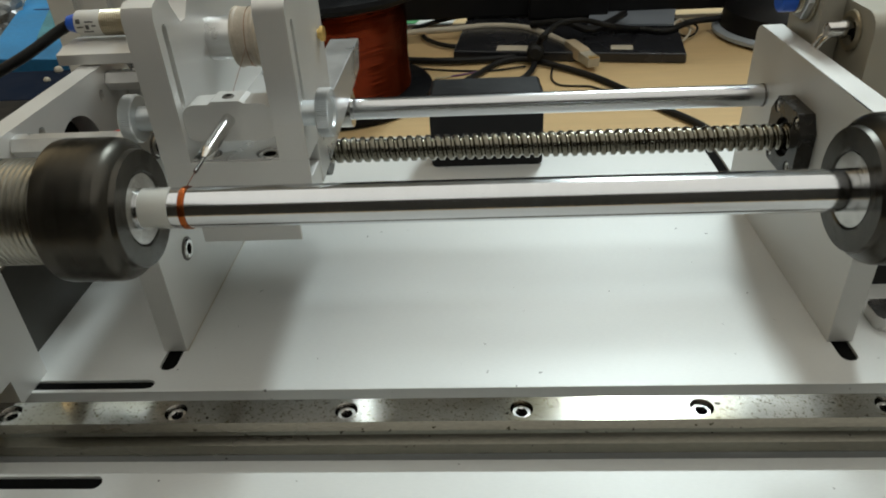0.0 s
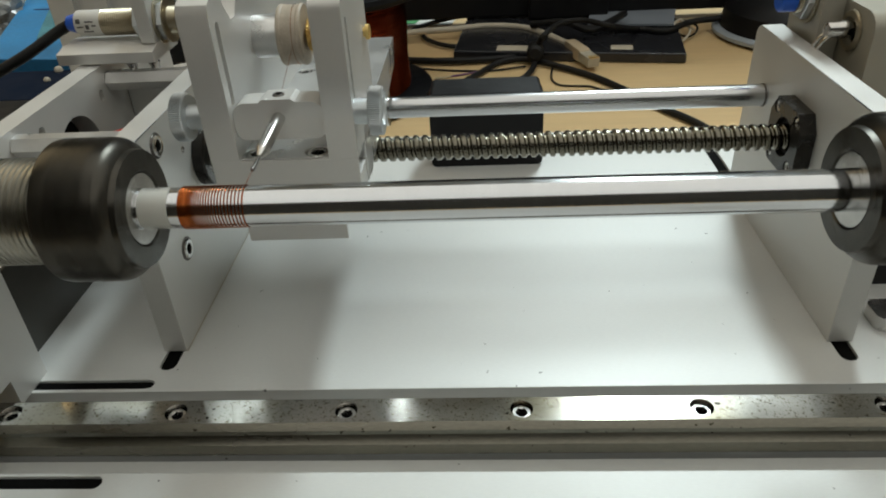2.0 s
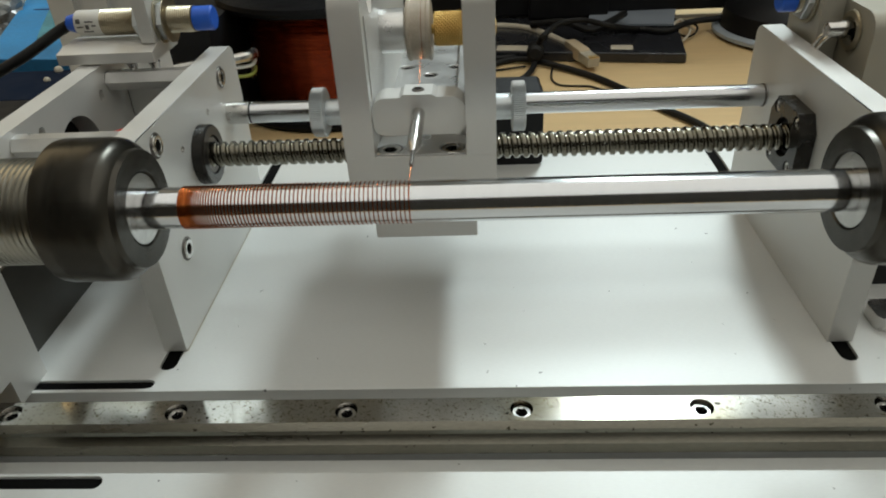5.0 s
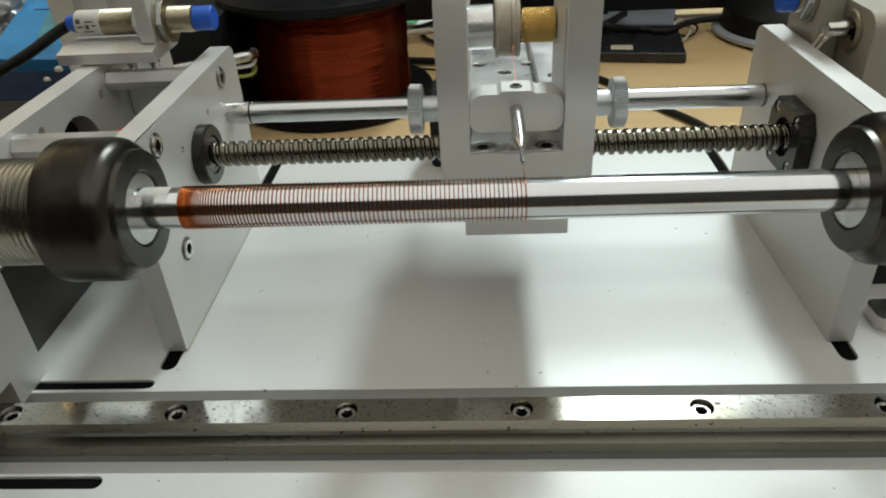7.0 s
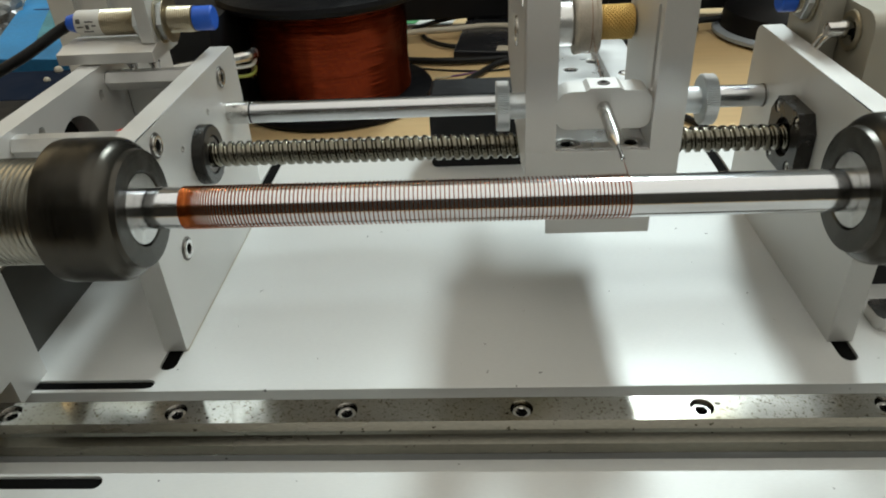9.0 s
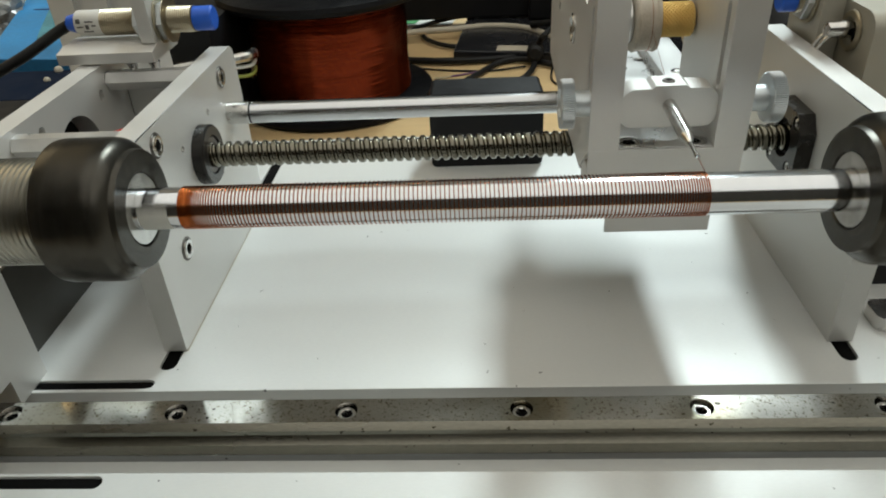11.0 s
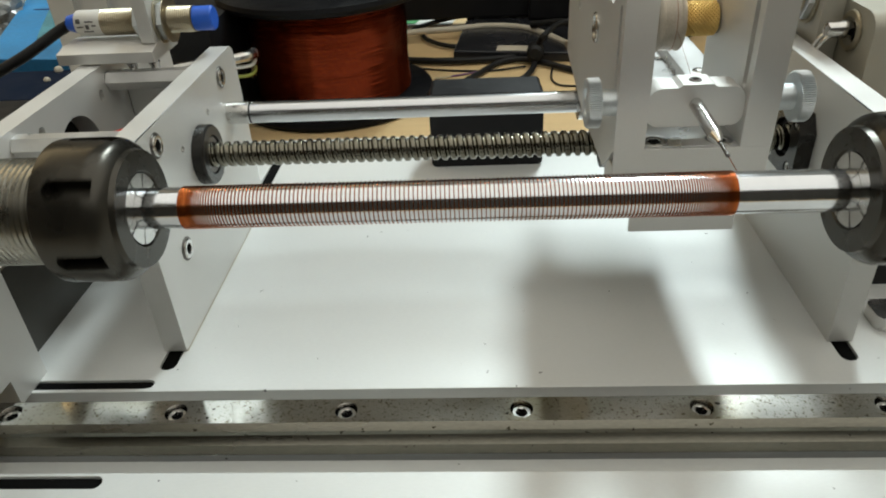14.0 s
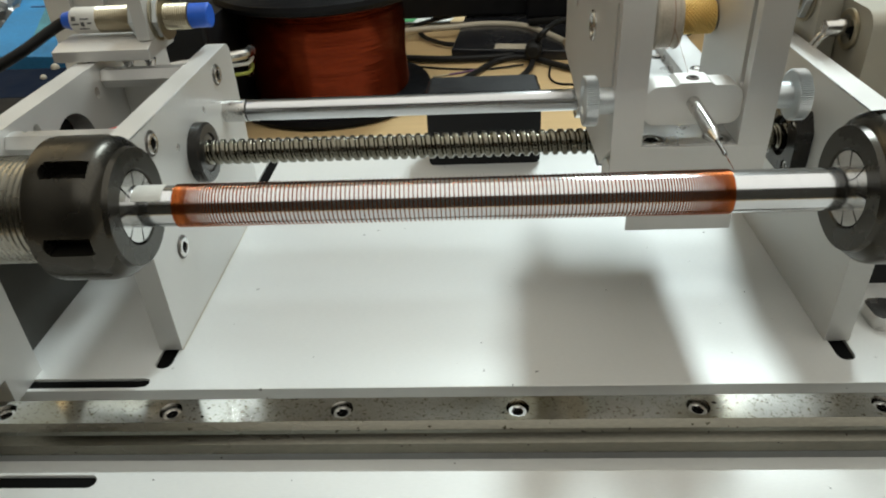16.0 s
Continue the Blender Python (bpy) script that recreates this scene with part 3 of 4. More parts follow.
# ---------------------------------------------------------------- carriage
def build_carriage():
    c = thing("wire_guide_carriage", "aluminium wire guide carriage with two posts, a needle and a pulley", "machine carriage", (carriage_x(0), 0, 0))
    W, IN, Y0 = 0.0257, 0.0156, 0.0455
    FZ = 0.081
    # front block with the nose below, and the floor behind it
    bm = bmesh.new()
    add_plate(bm, [(-0.0182, 0.0490), (0.0185, 0.0490), (0.0185, 0.0560), (W, 0.0600), (W, FZ), (-W, FZ), (-W, 0.0600), (-0.0182, 0.0560)], [], "y", Y0, 0.0466)
    add_box(bm, -W + 0.0005, W - 0.0005, 0.0467, 0.062, 0.0600, 0.0733)
    part("front_block", bm, ALU, c, bevel=0.0004)
    spots = [(-0.0111, 0.0519), (0.0106, 0.0517), (-0.0119, 0.1400), (0.0101, 0.1390), (-0.0009, 0.1286)]
    bm = plate([(-IN, 0.0468), (IN, 0.0468), (IN, 0.172), (-IN, 0.172)], [circle(x, y, 0.0045, 24) for x, y in spots[:2]] + [circle(x, y, 0.0033, 20) for x, y in spots[2:]], "z", 0.0735, FZ + 0.0003)
    part("floor_plate", bm, ALU_EDGE, c, bevel=0.0002)
    me = screw_mesh("socket_screw", 0.0042, 0.004, "z", 1, STEEL)
    me2 = screw_mesh("socket_screw", 0.0030, 0.003, "z", 1, STEEL)
    for i, (x, y) in enumerate(spots):
        screw_at(me if i < 2 else me2, (x, y, FZ + 0.0001), c)
    # left side plate: post and web in one, slanting below
    out = [(Y0, FZ), (0.0640, 0.0665), (0.118, 0.0655), (0.180, 0.0740), (0.180, 0.112), (0.100, 0.130), (0.078, 0.1345), (0.0760, 0.1300), (0.0700, 0.1240), (0.0660, 0.1240), (0.0610, 0.1300), (0.0590, 0.1345), (0.0500, 0.1345), (0.0470, 0.1333), (Y0, 0.1300)]
    part("side_plate", plate(out, [slot(0.0500, 0.0535, 0.0990, 0.1270), circle(0.144, 0.1046, 0.0022, 16)], "x", -W, -IN), ALU, c)
    part("axle_cap", lathe([(-W + 0.0005, 0.0056), (-W - 0.0006, 0.0056), (-W - 0.0009, 0.0053), (-W - 0.0009, 0.0046), (-W - 0.0002, 0.0042), (-W - 0.0002, 0.0002)], "x", 40), STEEL, c, "bright recessed axle cap", at=(0, 0.0965, 0.1080))
    # right post, its slot, the ledge behind
    out = rounded(Y0, 0.0660, FZ, 0.1345, (0, 0, 0.004, 0.0045))
    part("post", plate(out, [slot(0.0500, 0.0535, 0.0990, 0.1270)], "x", IN, W), ALU, c)
    part("post", plate(rounded(0.0662, 0.1000, FZ, 0.1300, (0, 0, 0.008, 0.001)), [], "x", IN + 0.001, W - 0.001), ALU, c, bevel=0.0006)
    part("ledge", plate([(0.0622, 0.0640), (0.114, 0.0680), (0.167, 0.0735), (0.174, 0.0840), (0.174, 0.0860), (0.0622, 0.0860)], [], "x", IN - 0.004, W), ALU_EDGE, c, bevel=0.0004)
    screw_at(me2, (0.0185, 0.108, 0.0864), c)
    # needle block
    low, high = 0.0878, 0.1010
    out = rounded(-0.0155, 0.0156, low, high, (0.0038, 0.0038, 0.0046, 0.0046), 6)
    k = max(i for i, q in enumerate(out) if q[0] > 0)
    out = out[:k + 1] + [(0.0062, high), (0.0048, high + 0.0010), (-0.0048, high + 0.0010), (-0.0062, high)] + out[k + 1:]
    bm = plate(out, [], "y", 0.0480, 0.0580)
    blk = part("needle_block", bm, ALU, c, "chamfered aluminium block", bevel=0.0003)
    screw_at(screw_mesh("set_screw", 0.0021, 0.0005, "z", 1, DARK_STEEL), (0, 0.0525, 0.1025), blk, name="set_screw")
    # needle: sleeve, cone, fine tube; it slants down towards the bar
    a, b = Vector((0.0, 0.0500, 0.0955)), Vector((0.0, 0.0128, 0.0935))
    rot = (b - a).to_track_quat("X", "Z").to_matrix().to_4x4()
    L = (b - a).length
    bm = lathe([(0, 0.0022), (L * 0.66, 0.0022), (L * 0.67, 0.0021), (L * 0.78, 0.0008), (L * 0.785, 0.0005)], "x", 24)
    bm.transform(Matrix.Translation(a) @ rot)
    ndl = part("needle", bm, STEEL, c, "steel needle sleeve")
    bm = lathe([(L * 0.78, 0.00055), (L * 0.96, 0.00055), (L * 0.965, 0.0007), (L, 0.0006), (L, 0.0002)], "x", 16)
    bm.transform(Matrix.Translation(a) @ rot)
    part("needle_tip", bm, DARK_STEEL, ndl, "fine dark wire outlet tube")
    part("wire_tip", tube([b, (0.0, 0.0050, ROD_Z + ROD_R + 0.0002)], 0.00013, 6, 1), COPPER, c, "copper wire running to the bar")
    # knurled thumb screws on both sides
    for side in (-1, 1):
        prof = [(0, 0.0043), (0.0050, 0.0043), (0.0052, 0.0078), (0.0056, 0.0082), (0.0092, 0.0082), (0.0096, 0.0078), (0.0096, 0.0050), (0.0088, 0.0046), (0.0088, 0.0002)]
        bm = lathe([(side * (W + q), r) for q, r in prof], "x", 144, shape=lambda t, k: (0.955 if int(round(t / (2 * math.pi) * 144)) % 2 else 1.0) if k in (2, 3, 4, 5) else 1.0)
        part("thumb_screw", bm, ZINC, c, "knurled zinc plated thumb screw", at=(0, 0.0500, 0.0962))
    # pulley, boss and brass knob on one axis
    PY, PZ = 0.0915, 0.1112
    part("boss", lathe([(-IN, 0.0080), (-0.0066, 0.0080), (-0.0060, 0.0076)], "x", 40), ALU_EDGE, c, "turned aluminium boss", at=(0, PY, PZ))
    prof = [(-0.0058, 0.0060), (-0.0058, 0.0108), (-0.0052, 0.0112), (-0.0046, 0.0112), (-0.0040, 0.0108), (0.0014, 0.0108), (0.0020, 0.0112), (0.0026, 0.0112), (0.0032, 0.0108), (0.0032, 0.0060)]
    pul = part("pulley", lathe(prof, "x", 56), FELT, c, "worn pale guide pulley", at=(0, PY, PZ))
    part("wire_loop", lathe([(-0.0002, 0.0107), (-0.00005, 0.0110), (0.0001, 0.0107)], "x", 48, caps=False), COPPER, pul)
    bm = bmesh.new()
    n, rows_n, L = 140, 56, 0.0118
    grid = []
    for k in range(rows_n + 1):
        ring = []
        for i in range(n):
            u, v = 26.0 * i / n, 9.0 * k / rows_n
            q = 0.0057 + 0.0006 * min(1.0, 1.3 * (1 - max(abs((u + v) % 1.0 - 0.5), abs((u - v) % 1.0 - 0.5)) * 2)) if 1 < k < rows_n - 1 else 0.0056
            th = 2 * math.pi * i / n
            ring.append(bm.verts.new((0.0042 + L * k / rows_n, q * math.cos(th), q * math.sin(th))))
        grid.append(ring)
    for lo, hi in zip(grid, grid[1:]):
        for i in range(n):
            j = (i + 1) % n
            bm.faces.new((lo[i], lo[j], hi[j], hi[i]))
    bm.faces.new(grid[0])
    bm.faces.new(grid[-1])
    part("brass_knob", bm, BRASS, c, "knurled brass knob", at=(0, PY, PZ))
    part("stud", lathe([(0.003, 0.0018), (0.0255, 0.0018), (0.0256, 0.0028), (0.0270, 0.0028), (0.0272, 0.0018)], "x", 20), BRASS, c, "brass stud", at=(0, PY, PZ))
    part("wire_run", tube([(0, PY - 0.0109, PZ - 0.001), (0, 0.0560, 0.1012)], 0.00007, 6, 1), COPPER, c, "copper wire from the pulley")
    # ball nut and bushing under the floor
    part("ball_nut", lathe([(-0.0200, 0.0105), (0.0200, 0.0105)], "x", 40), BLACK_OXIDE, c, "black ball nut", at=(0, SCREW_Y, SCREW_Z))
    part("bushing", lathe([(-0.0245, 0.0085), (0.0245, 0.0085)], "x", 40), STEEL, c, at=(0, GUIDE_Y, GUIDE_Z))
    MOVING["carriage"] = c


# ---------------------------------------------------------------- sensors, motor, tailstock
def build_sensor():
    s = thing("proximity_sensor", "cylindrical threaded proximity sensor with a blue tip and black cable", "sensor", (0, 0.1565, 0.1030))
    bm = bmesh.new()
    prof = [(-0.1262, 0.0054)]
    x = -0.1262
    while x < -0.0835:
        prof += [(x, 0.0060), (x + 0.0005, 0.0056)]
        x += 0.001
    add_lathe(bm, prof + [(-0.0830, 0.0059)], "x", 32)
    part("barrel", bm, NICKEL, s, "threaded nickel-plated barrel")
    lab = part("label_sleeve", lathe([(-0.1385, 0.0055), (-0.1380, 0.0058), (-0.1262, 0.0058)], "x", 32), LABEL, s, "white printed sleeve")
    bm = bmesh.new()
    for k, (x0, x1, a0, a1) in enumerate(((-0.1372, -0.1352, 150, 170), (-0.1372, -0.1340, 182, 188), (-0.1330, -0.1290, 160, 166), (-0.1330, -0.1315, 176, 196), (-0.1300, -0.1280, 178, 184), (-0.1345, -0.1300, 205, 211))):
        arc = [radians(a0 + (a1 - a0) * i / 3) for i in range(4)]
        add_plate(bm, [(0.0060 * math.cos(a), 0.0060 * math.sin(a)) for a in arc] + [(0.0057 * math.cos(a), 0.0057 * math.sin(a)) for a in reversed(arc)], [], "x", x0, x1)
    part("print_bars", bm, INK, lab, "grey printed marks")
    part("tip", lathe([(-0.0828, 0.0055), (-0.0745, 0.0055), (-0.0738, 0.0049)], "x", 32), BLUE, s, "blue plastic sensing face")
    part("gland", lathe([(-0.1435, 0.0035), (-0.1385, 0.0048)], "x", 24), BLUE, s, "blue cable gland")
    for x in (-0.1095, -0.0985):
        part("lock_nut", lathe([(x, 0.0088), (x + 0.0004, 0.0092), (x + 0.0030, 0.0092), (x + 0.0034, 0.0088)], "x", 6), ZINC, s, "hexagonal lock nut", smooth=False)
    for x in (-0.0990, -0.0950):
        part("lock_washer", lathe([(x, 0.0060), (x, 0.0104), (x + 0.0006, 0.0104), (x + 0.0006, 0.0060)], "x", 32, caps=False), NICKEL, s, "thin toothed lock washer")
    part("cable", tube([(-0.142, 0, 0), (-0.149, -0.002, -0.003), (-0.165, -0.012, -0.012), (-0.190, -0.022, -0.022), (-0.240, -0.030, -0.035), (-0.30, -0.03, -0.06)], 0.0026, 12), RUBBER, s, "black cable")

    b = thing("sensor_bracket", "angled aluminium bracket holding the sensor over the plates", "bracket", (0, 0, PLATE_Z + 0.0006))
    part("foot", plate([(0.138, 0), (0.168, 0), (0.168, 0.0050), (0.160, 0.0070), (0.146, 0.0070), (0.138, 0.0050)], [], "x", -0.1440, -0.0990), ALU, b, bevel=0.0004)
    part("upright", plate(rounded(0.144, 0.169, 0.0071, 0.034, (0, 0, 0.006, 0.006)), [circle(0.1565, 0.0144, 0.0062, 28)], "x", -0.1055, -0.0992), ALU, b, bevel=0.0004)
    for x in (-0.112, -0.1015):
        part("screw_head", lathe([(-0.004, 0.0018), (-0.001, 0.0026), (0.0, 0.0022)], "z", 12, (x, 0.1430, 0.0)), STEEL, b)

    p = thing("aluminium_profile", "upright slotted aluminium profile behind the sensor", "aluminium profile", (-0.186, 0.215, 0))
    out = [(0, 0), (0.014, 0), (0.014, 0.004), (0.019, 0.004), (0.019, 0), (0.033, 0), (0.033, 0.004), (0.038, 0.004), (0.038, 0), (0.052, 0), (0.052, 0.02), (0, 0.02)]
    part("extrusion", plate(out, [], "z", 0, 0.25), ALU, p, bevel=0.0004)

    m = thing("stepper_motor", "black square stepper motor behind the plate", "motor", (XA - PLATE_T, SCREW_Y, SCREW_Z))
    part("motor_body", plate(rounded(-0.021, 0.021, -0.021, 0.021, (0.004,) * 4), [], "x", -0.055, -0.0005), BLACK, m, bevel=0.0006)
    part("coupling", lathe([(0.0002, 0.0095), (0.0300, 0.0095), (0.0305, 0.0090)], "x", 32), BLACK_OXIDE, m, "black shaft coupling")
    part("lead", tube([(0.012, -0.012, 0.010), (0.022, -0.004, 0.0115), (0.032, 0.006, 0.0112), (0.040, 0.016, 0.009)], 0.0007, 8), RED, m, "red wire")


def build_tailstock():
    t = thing("tailstock_block", "aluminium tailstock block with a clamping lever", "tailstock", (0.2000, 0.105, 0))
    part("block", plate(rounded(0, 0.0515, 0.0, 0.106, (0, 0, 0.004, 0.008)), [circle(0.017, 0.0955, 0.0035, 20)], "x", 0, 0.05), BEIGE_CAST, t, bevel=0.0006)
    part("washer", lathe([(-0.0014, 0.0058), (-0.0014, 0.0078), (-0.0010, 0.0082), (-0.0002, 0.0082)], "x", 36, (0, 0.017, 0.0955), caps=False), NICKEL, t, "thin steel ring")
    # no hole is cut here: a black plate gives the opening's darkness
    part("opening_shade", plate(rounded(0.0105, 0.0150, 0.0915, 0.0975, (0.001,) * 4), [], "x", -0.0006, 0.001), RECESS_SHADE, t, "black plate painted in for the dark opening behind the ring")
    lev = part("clamp_lever", lathe([(-0.0098, 0.0014), (-0.0098, 0.0030), (-0.0092, 0.0034), (-0.0020, 0.0036), (-0.0004, 0.0036)], "x", 28, (0, 0.0185, 0.0958)), STEEL, t, "bright clamping lever")
    for dy in (-0.0020, 0.0020):
        part("lever_arm", tube([(-0.0080, 0.0185 + dy, 0.0945), (-0.0105, 0.0190 + dy, 0.0918), (-0.0118, 0.0200 + dy, 0.0885), (-0.0124, 0.0215 + dy * 0.6, 0.0855)], 0.0008, 10), STEEL, lev, "bent wire arm")
    part("lever_end", tube([(-0.0124, 0.0215 - 0.0012, 0.0855), (-0.0126, 0.0217, 0.0850), (-0.0124, 0.0215 + 0.0012, 0.0855)], 0.0008, 10), STEEL, lev)
    h = thing("tailstock_bracket", "aluminium bracket plate behind the end plate", "bracket", (0.1905, 0.1310, 0))
    part("plate", plate(rounded(0, 0.031, 0, 0.128, (0, 0, 0.004, 0.004)), [circle(0.0145, 0.1035, 0.0062, 28)], "x", 0, 0.0090), BEIGE_CAST, h, bevel=0.0005)
    s = thing("proximity_sensor", "threaded proximity sensor with blue tip on the tailstock bracket", "sensor", (0.1905, 0.1455, 0.1035))
    prof = []
    for i in range(15):
        prof += [(-0.0060 + i * 0.001, 0.0060), (-0.0055 + i * 0.001, 0.0056)]
    part("barrel", lathe(prof, "x", 28), NICKEL, s, "threaded nickel-plated barrel")
    part("tip", lathe([(-0.0128, 0.0049), (-0.0122, 0.0055), (-0.0062, 0.0055)], "x", 28), BLUE, s, "blue sensing face")
    part("lock_nut", lathe([(-0.0040, 0.0088), (-0.0036, 0.0092), (-0.0012, 0.0092), (-0.0010, 0.0088)], "x", 6), ZINC, s, "hexagonal lock nut", smooth=False)
    part("lock_washer", lathe([(-0.0009, 0.0062), (-0.0009, 0.0104), (-0.0002, 0.0104), (-0.0002, 0.0062)], "x", 32, caps=False), NICKEL, s, "toothed lock washer")
    k = thing("tailstock_motor", "black motor body standing on the base beside the end plate", "motor", (0.208, 0.078, 0))
    part("housing", plate(rounded(0, 0.05, 0, 0.05, (0.003,) * 4), [], "y", 0, 0.09), BLACK, k, bevel=0.001)
    f = thing("clamp_foot", "dark grey clamp foot on the base plate", "clamp", (0.2000, 0.050, 0))
    part("foot", plate(rounded(0.0, 0.04, -0.004, 0.010, (0.004,) * 4), [], "z", 0, 0.006), STEEL, f, bevel=0.0015)


# ---------------------------------------------------------------- things on the desk
def build_background():
    z = DESK_Z
    s = thing("copper_wire_spool", "large black spool wound with enamelled copper wire, upright on the desk", "wire spool", (-0.070, 0.386, z))
    part("flange", lathe([(0, 0.076), (0.001, 0.0795), (0.004, 0.0805), (0.0075, 0.0795), (0.0085, 0.0760), (0.0085, 0.010)], "z", 72), FLANGE_BLACK, s, "black plastic flange")
    bm = bmesh.new()
    prof = [(0.0086, 0.0560)]
    k = 0.0090
    rnd = random.Random(4)
    while k < 0.0810:
        q = 0.0615 + 0.0006 * math.sin(k * 140) + rnd.uniform(-0.00015, 0.00015)
        prof += [(k, q), (k + 0.00015, q + 0.00028), (k + 0.0004, q + 0.00042), (k + 0.00065, q + 0.00028)]
        k += 0.0008
    add_lathe(bm, prof + [(0.0815, 0.0560)], "z", 72)
    part("wound_wire", bm, COPPER_SPOOL, s, "dense winding of orange-brown copper wire")
    part("flange", lathe([(0.0816, 0.010), (0.0816, 0.0765), (0.0830, 0.0800), (0.0860, 0.0808), (0.0890, 0.0795), (0.0900, 0.0760), (0.0900, 0.010)], "z", 72), FLANGE_BLACK, s, "black plastic flange")

    p = thing("power_adapter", "matte black power adapter box on the base plate", "power adapter", (0.0517, 0.204, 0))
    part("case", plate(rounded(-0.0323, 0.0323, 0, 0.0445, (0.003,) * 4), [], "y", 0, 0.013), BLACK, p, bevel=0.0010)
    part("case_lid", plate(rounded(-0.0319, 0.0319, 0.0003, 0.0442, (0.003,) * 4), [], "y", 0.0132, 0.026), BLACK, p, bevel=0.0010)
    part("strain_relief", lathe([(0.026, 0.0045), (0.036, 0.0032), (0.037, 0.0026)], "y", 16, (0.010, 0, 0.020)), RUBBER, p, "black cable sleeve")

    m = thing("monitor", "black desktop monitor at the back of the desk", "monitor", (0.16, 0.60, z))
    foot = [(-0.135, -0.132), (0.067, -0.166), (0.088, -0.030), (-0.120, 0.01)]
    part("stand_base", plate(foot, [], "z", 0, 0.009), DARK_GLOSS, m, "dark glossy stand plate", bevel=0.0015)
    part("stand_neck", box(-0.06, 0.02, -0.040, -0.031, 0.009, 0.12), BLACK, m, bevel=0.003)
    part("screen_frame", box(-0.36, 0.190, -0.030, 0.0, 0.0105, 0.36), BLACK, m, bevel=0.003)

    e = thing("network_cable", "beige network cable with a clear plug lying on the desk", "cable", (0, 0, z))
    part("jacket", tube([(-0.064, 0.503, 0.006), (-0.025, 0.527, 0.010), (0.022, 0.536, 0.010), (0.056, 0.543, 0.010), (0.090, 0.534, 0.010), (0.112, 0.507, 0.010), (0.133, 0.468, 0.009)], 0.0030, 12), BEIGE, e)
    a, b = Vector((0.130, 0.474, 0.0095)), Vector((0.1495, 0.412, 0.0075))
    d = (b - a).to_track_quat("X", "Z").to_matrix().to_4x4()
    bm = lathe([(0, 0.0036), (0.004, 0.0060), (0.030, 0.0066), (0.036, 0.0060)], "x", 4, shape=lambda t, k: 1.2)
    bm.transform(Matrix.Translation(a) @ d @ pose(0, 0, 0, 45))
    part("boot", bm, mat("tan_moulded_plastic", (0.52, 0.42, 0.28), 0.5), e, "beige moulded boot", bevel=0.001)
    bm = box(0.034, 0.054, -0.0056, 0.0056, -0.0042, 0.0042)
    bm.transform(Matrix.Translation(a) @ d)
    part("plug", bm, CLEAR, e, "clear plastic plug", bevel=0.0008)
    bm = bmesh.new()
    for i in range(8):
        add_box(bm, 0.048, 0.0541, -0.0042 + i * 0.00115, -0.0036 + i * 0.00115, 0.0035, 0.0044)
    bm.transform(Matrix.Translation(a) @ d)
    part("contacts", bm, BRASS, e, "row of small gold contacts")

    def cable(label, pts, r, m=RUBBER):
        t = thing("cable", label, "cable", (0, 0, z))
        part("lead", tube([(x, y, max(h, r)) for x, y, h in pts], r, 10), m, t)
        return t

    f = cable("black cable with a ferrite, running across the desk", [(0.30, 0.17, 0), (0.225, 0.235, 0), (0.202, 0.293, 0.003), (0.182, 0.329, 0.003), (0.161, 0.371, 0.003), (0.139, 0.407, 0.003), (0.104, 0.441, 0.004), (0.085, 0.452, 0.004), (0.065, 0.446, 0.003),
                                                                     (0.044, 0.413, 0.003), (0.030, 0.391, 0.003), (0.022, 0.368, 0.003), (0.03, 0.32, 0)], 0.0026)
    bm = lathe([(-0.017, 0.0045), (-0.015, 0.0072), (-0.004, 0.0075), (-0.003, 0.0070), (0.003, 0.0070), (0.004, 0.0075), (0.015, 0.0072), (0.017, 0.0045)], "y", 20)
    bm.transform(pose(0.099, 0.455, 0.010, -8, 0, -6))
    part("ferrite", bm, RUBBER, f, "black ferrite bead")
    cable("black cable rising in a loop out of the ferrite", [(0.097, 0.440, 0.010), (0.1005, 0.455, 0.014), (0.105, 0.445, 0.026), (0.121, 0.467, 0.030), (0.142, 0.475, 0.030), (0.163, 0.462, 0.028), (0.186, 0.485, 0.018), (0.199, 0.503, 0.012)], 0.0025)
    cable("black cable curling under the ferrite to the adapter", [(0.099, 0.450, 0.006), (0.097, 0.439, 0.004), (0.093, 0.420, 0.004), (0.084, 0.399, 0.004), (0.072, 0.389, 0.004), (0.060, 0.36, 0.0), (0.055, 0.30, 0)], 0.0026)
    cable("black cable lying along the desk behind the spool", [(-0.10, 0.475, 0), (-0.023, 0.462, 0.004), (0.014, 0.455, 0.004), (0.050, 0.454, 0.004), (0.080, 0.460, 0.004), (0.099, 0.475, 0.006), (0.12, 0.52, 0.014)], 0.0030)
    cable("black cable trailing towards the round device", [(0.150, 0.500, 0.016), (0.199, 0.503, 0.012), (0.223, 0.494, 0.012), (0.256, 0.522, 0.012), (0.312, 0.53, 0.012), (0.40, 0.55, 0.0)], 0.0030)
    cable("thin black wire along the desk", [(-0.06, 0.465, 0), (-0.028, 0.455, 0), (0.014, 0.439, 0), (0.054, 0.432, 0), (0.089, 0.437, 0.002)], 0.0009)
    cable("thin black wire curling on the desk", [(0.116, 0.444, 0), (0.112, 0.431, 0), (0.109, 0.405, 0), (0.114, 0.390, 0), (0.127, 0.386, 0), (0.138, 0.384, 0), (0.146, 0.376, 0), (0.16, 0.37, 0)], 0.0009)
    cable("thin violet wire with a bared end", [(0.024, 0.421, 0), (0.039, 0.427, 0), (0.059, 0.437, 0)], 0.0009, mat("violet_wire", (0.16, 0.08, 0.16), 0.5))
    cable("short bared copper strand", [(0.010, 0.417, 0), (0.017, 0.418, 0), (0.024, 0.421, 0)], 0.0008, NICKEL)
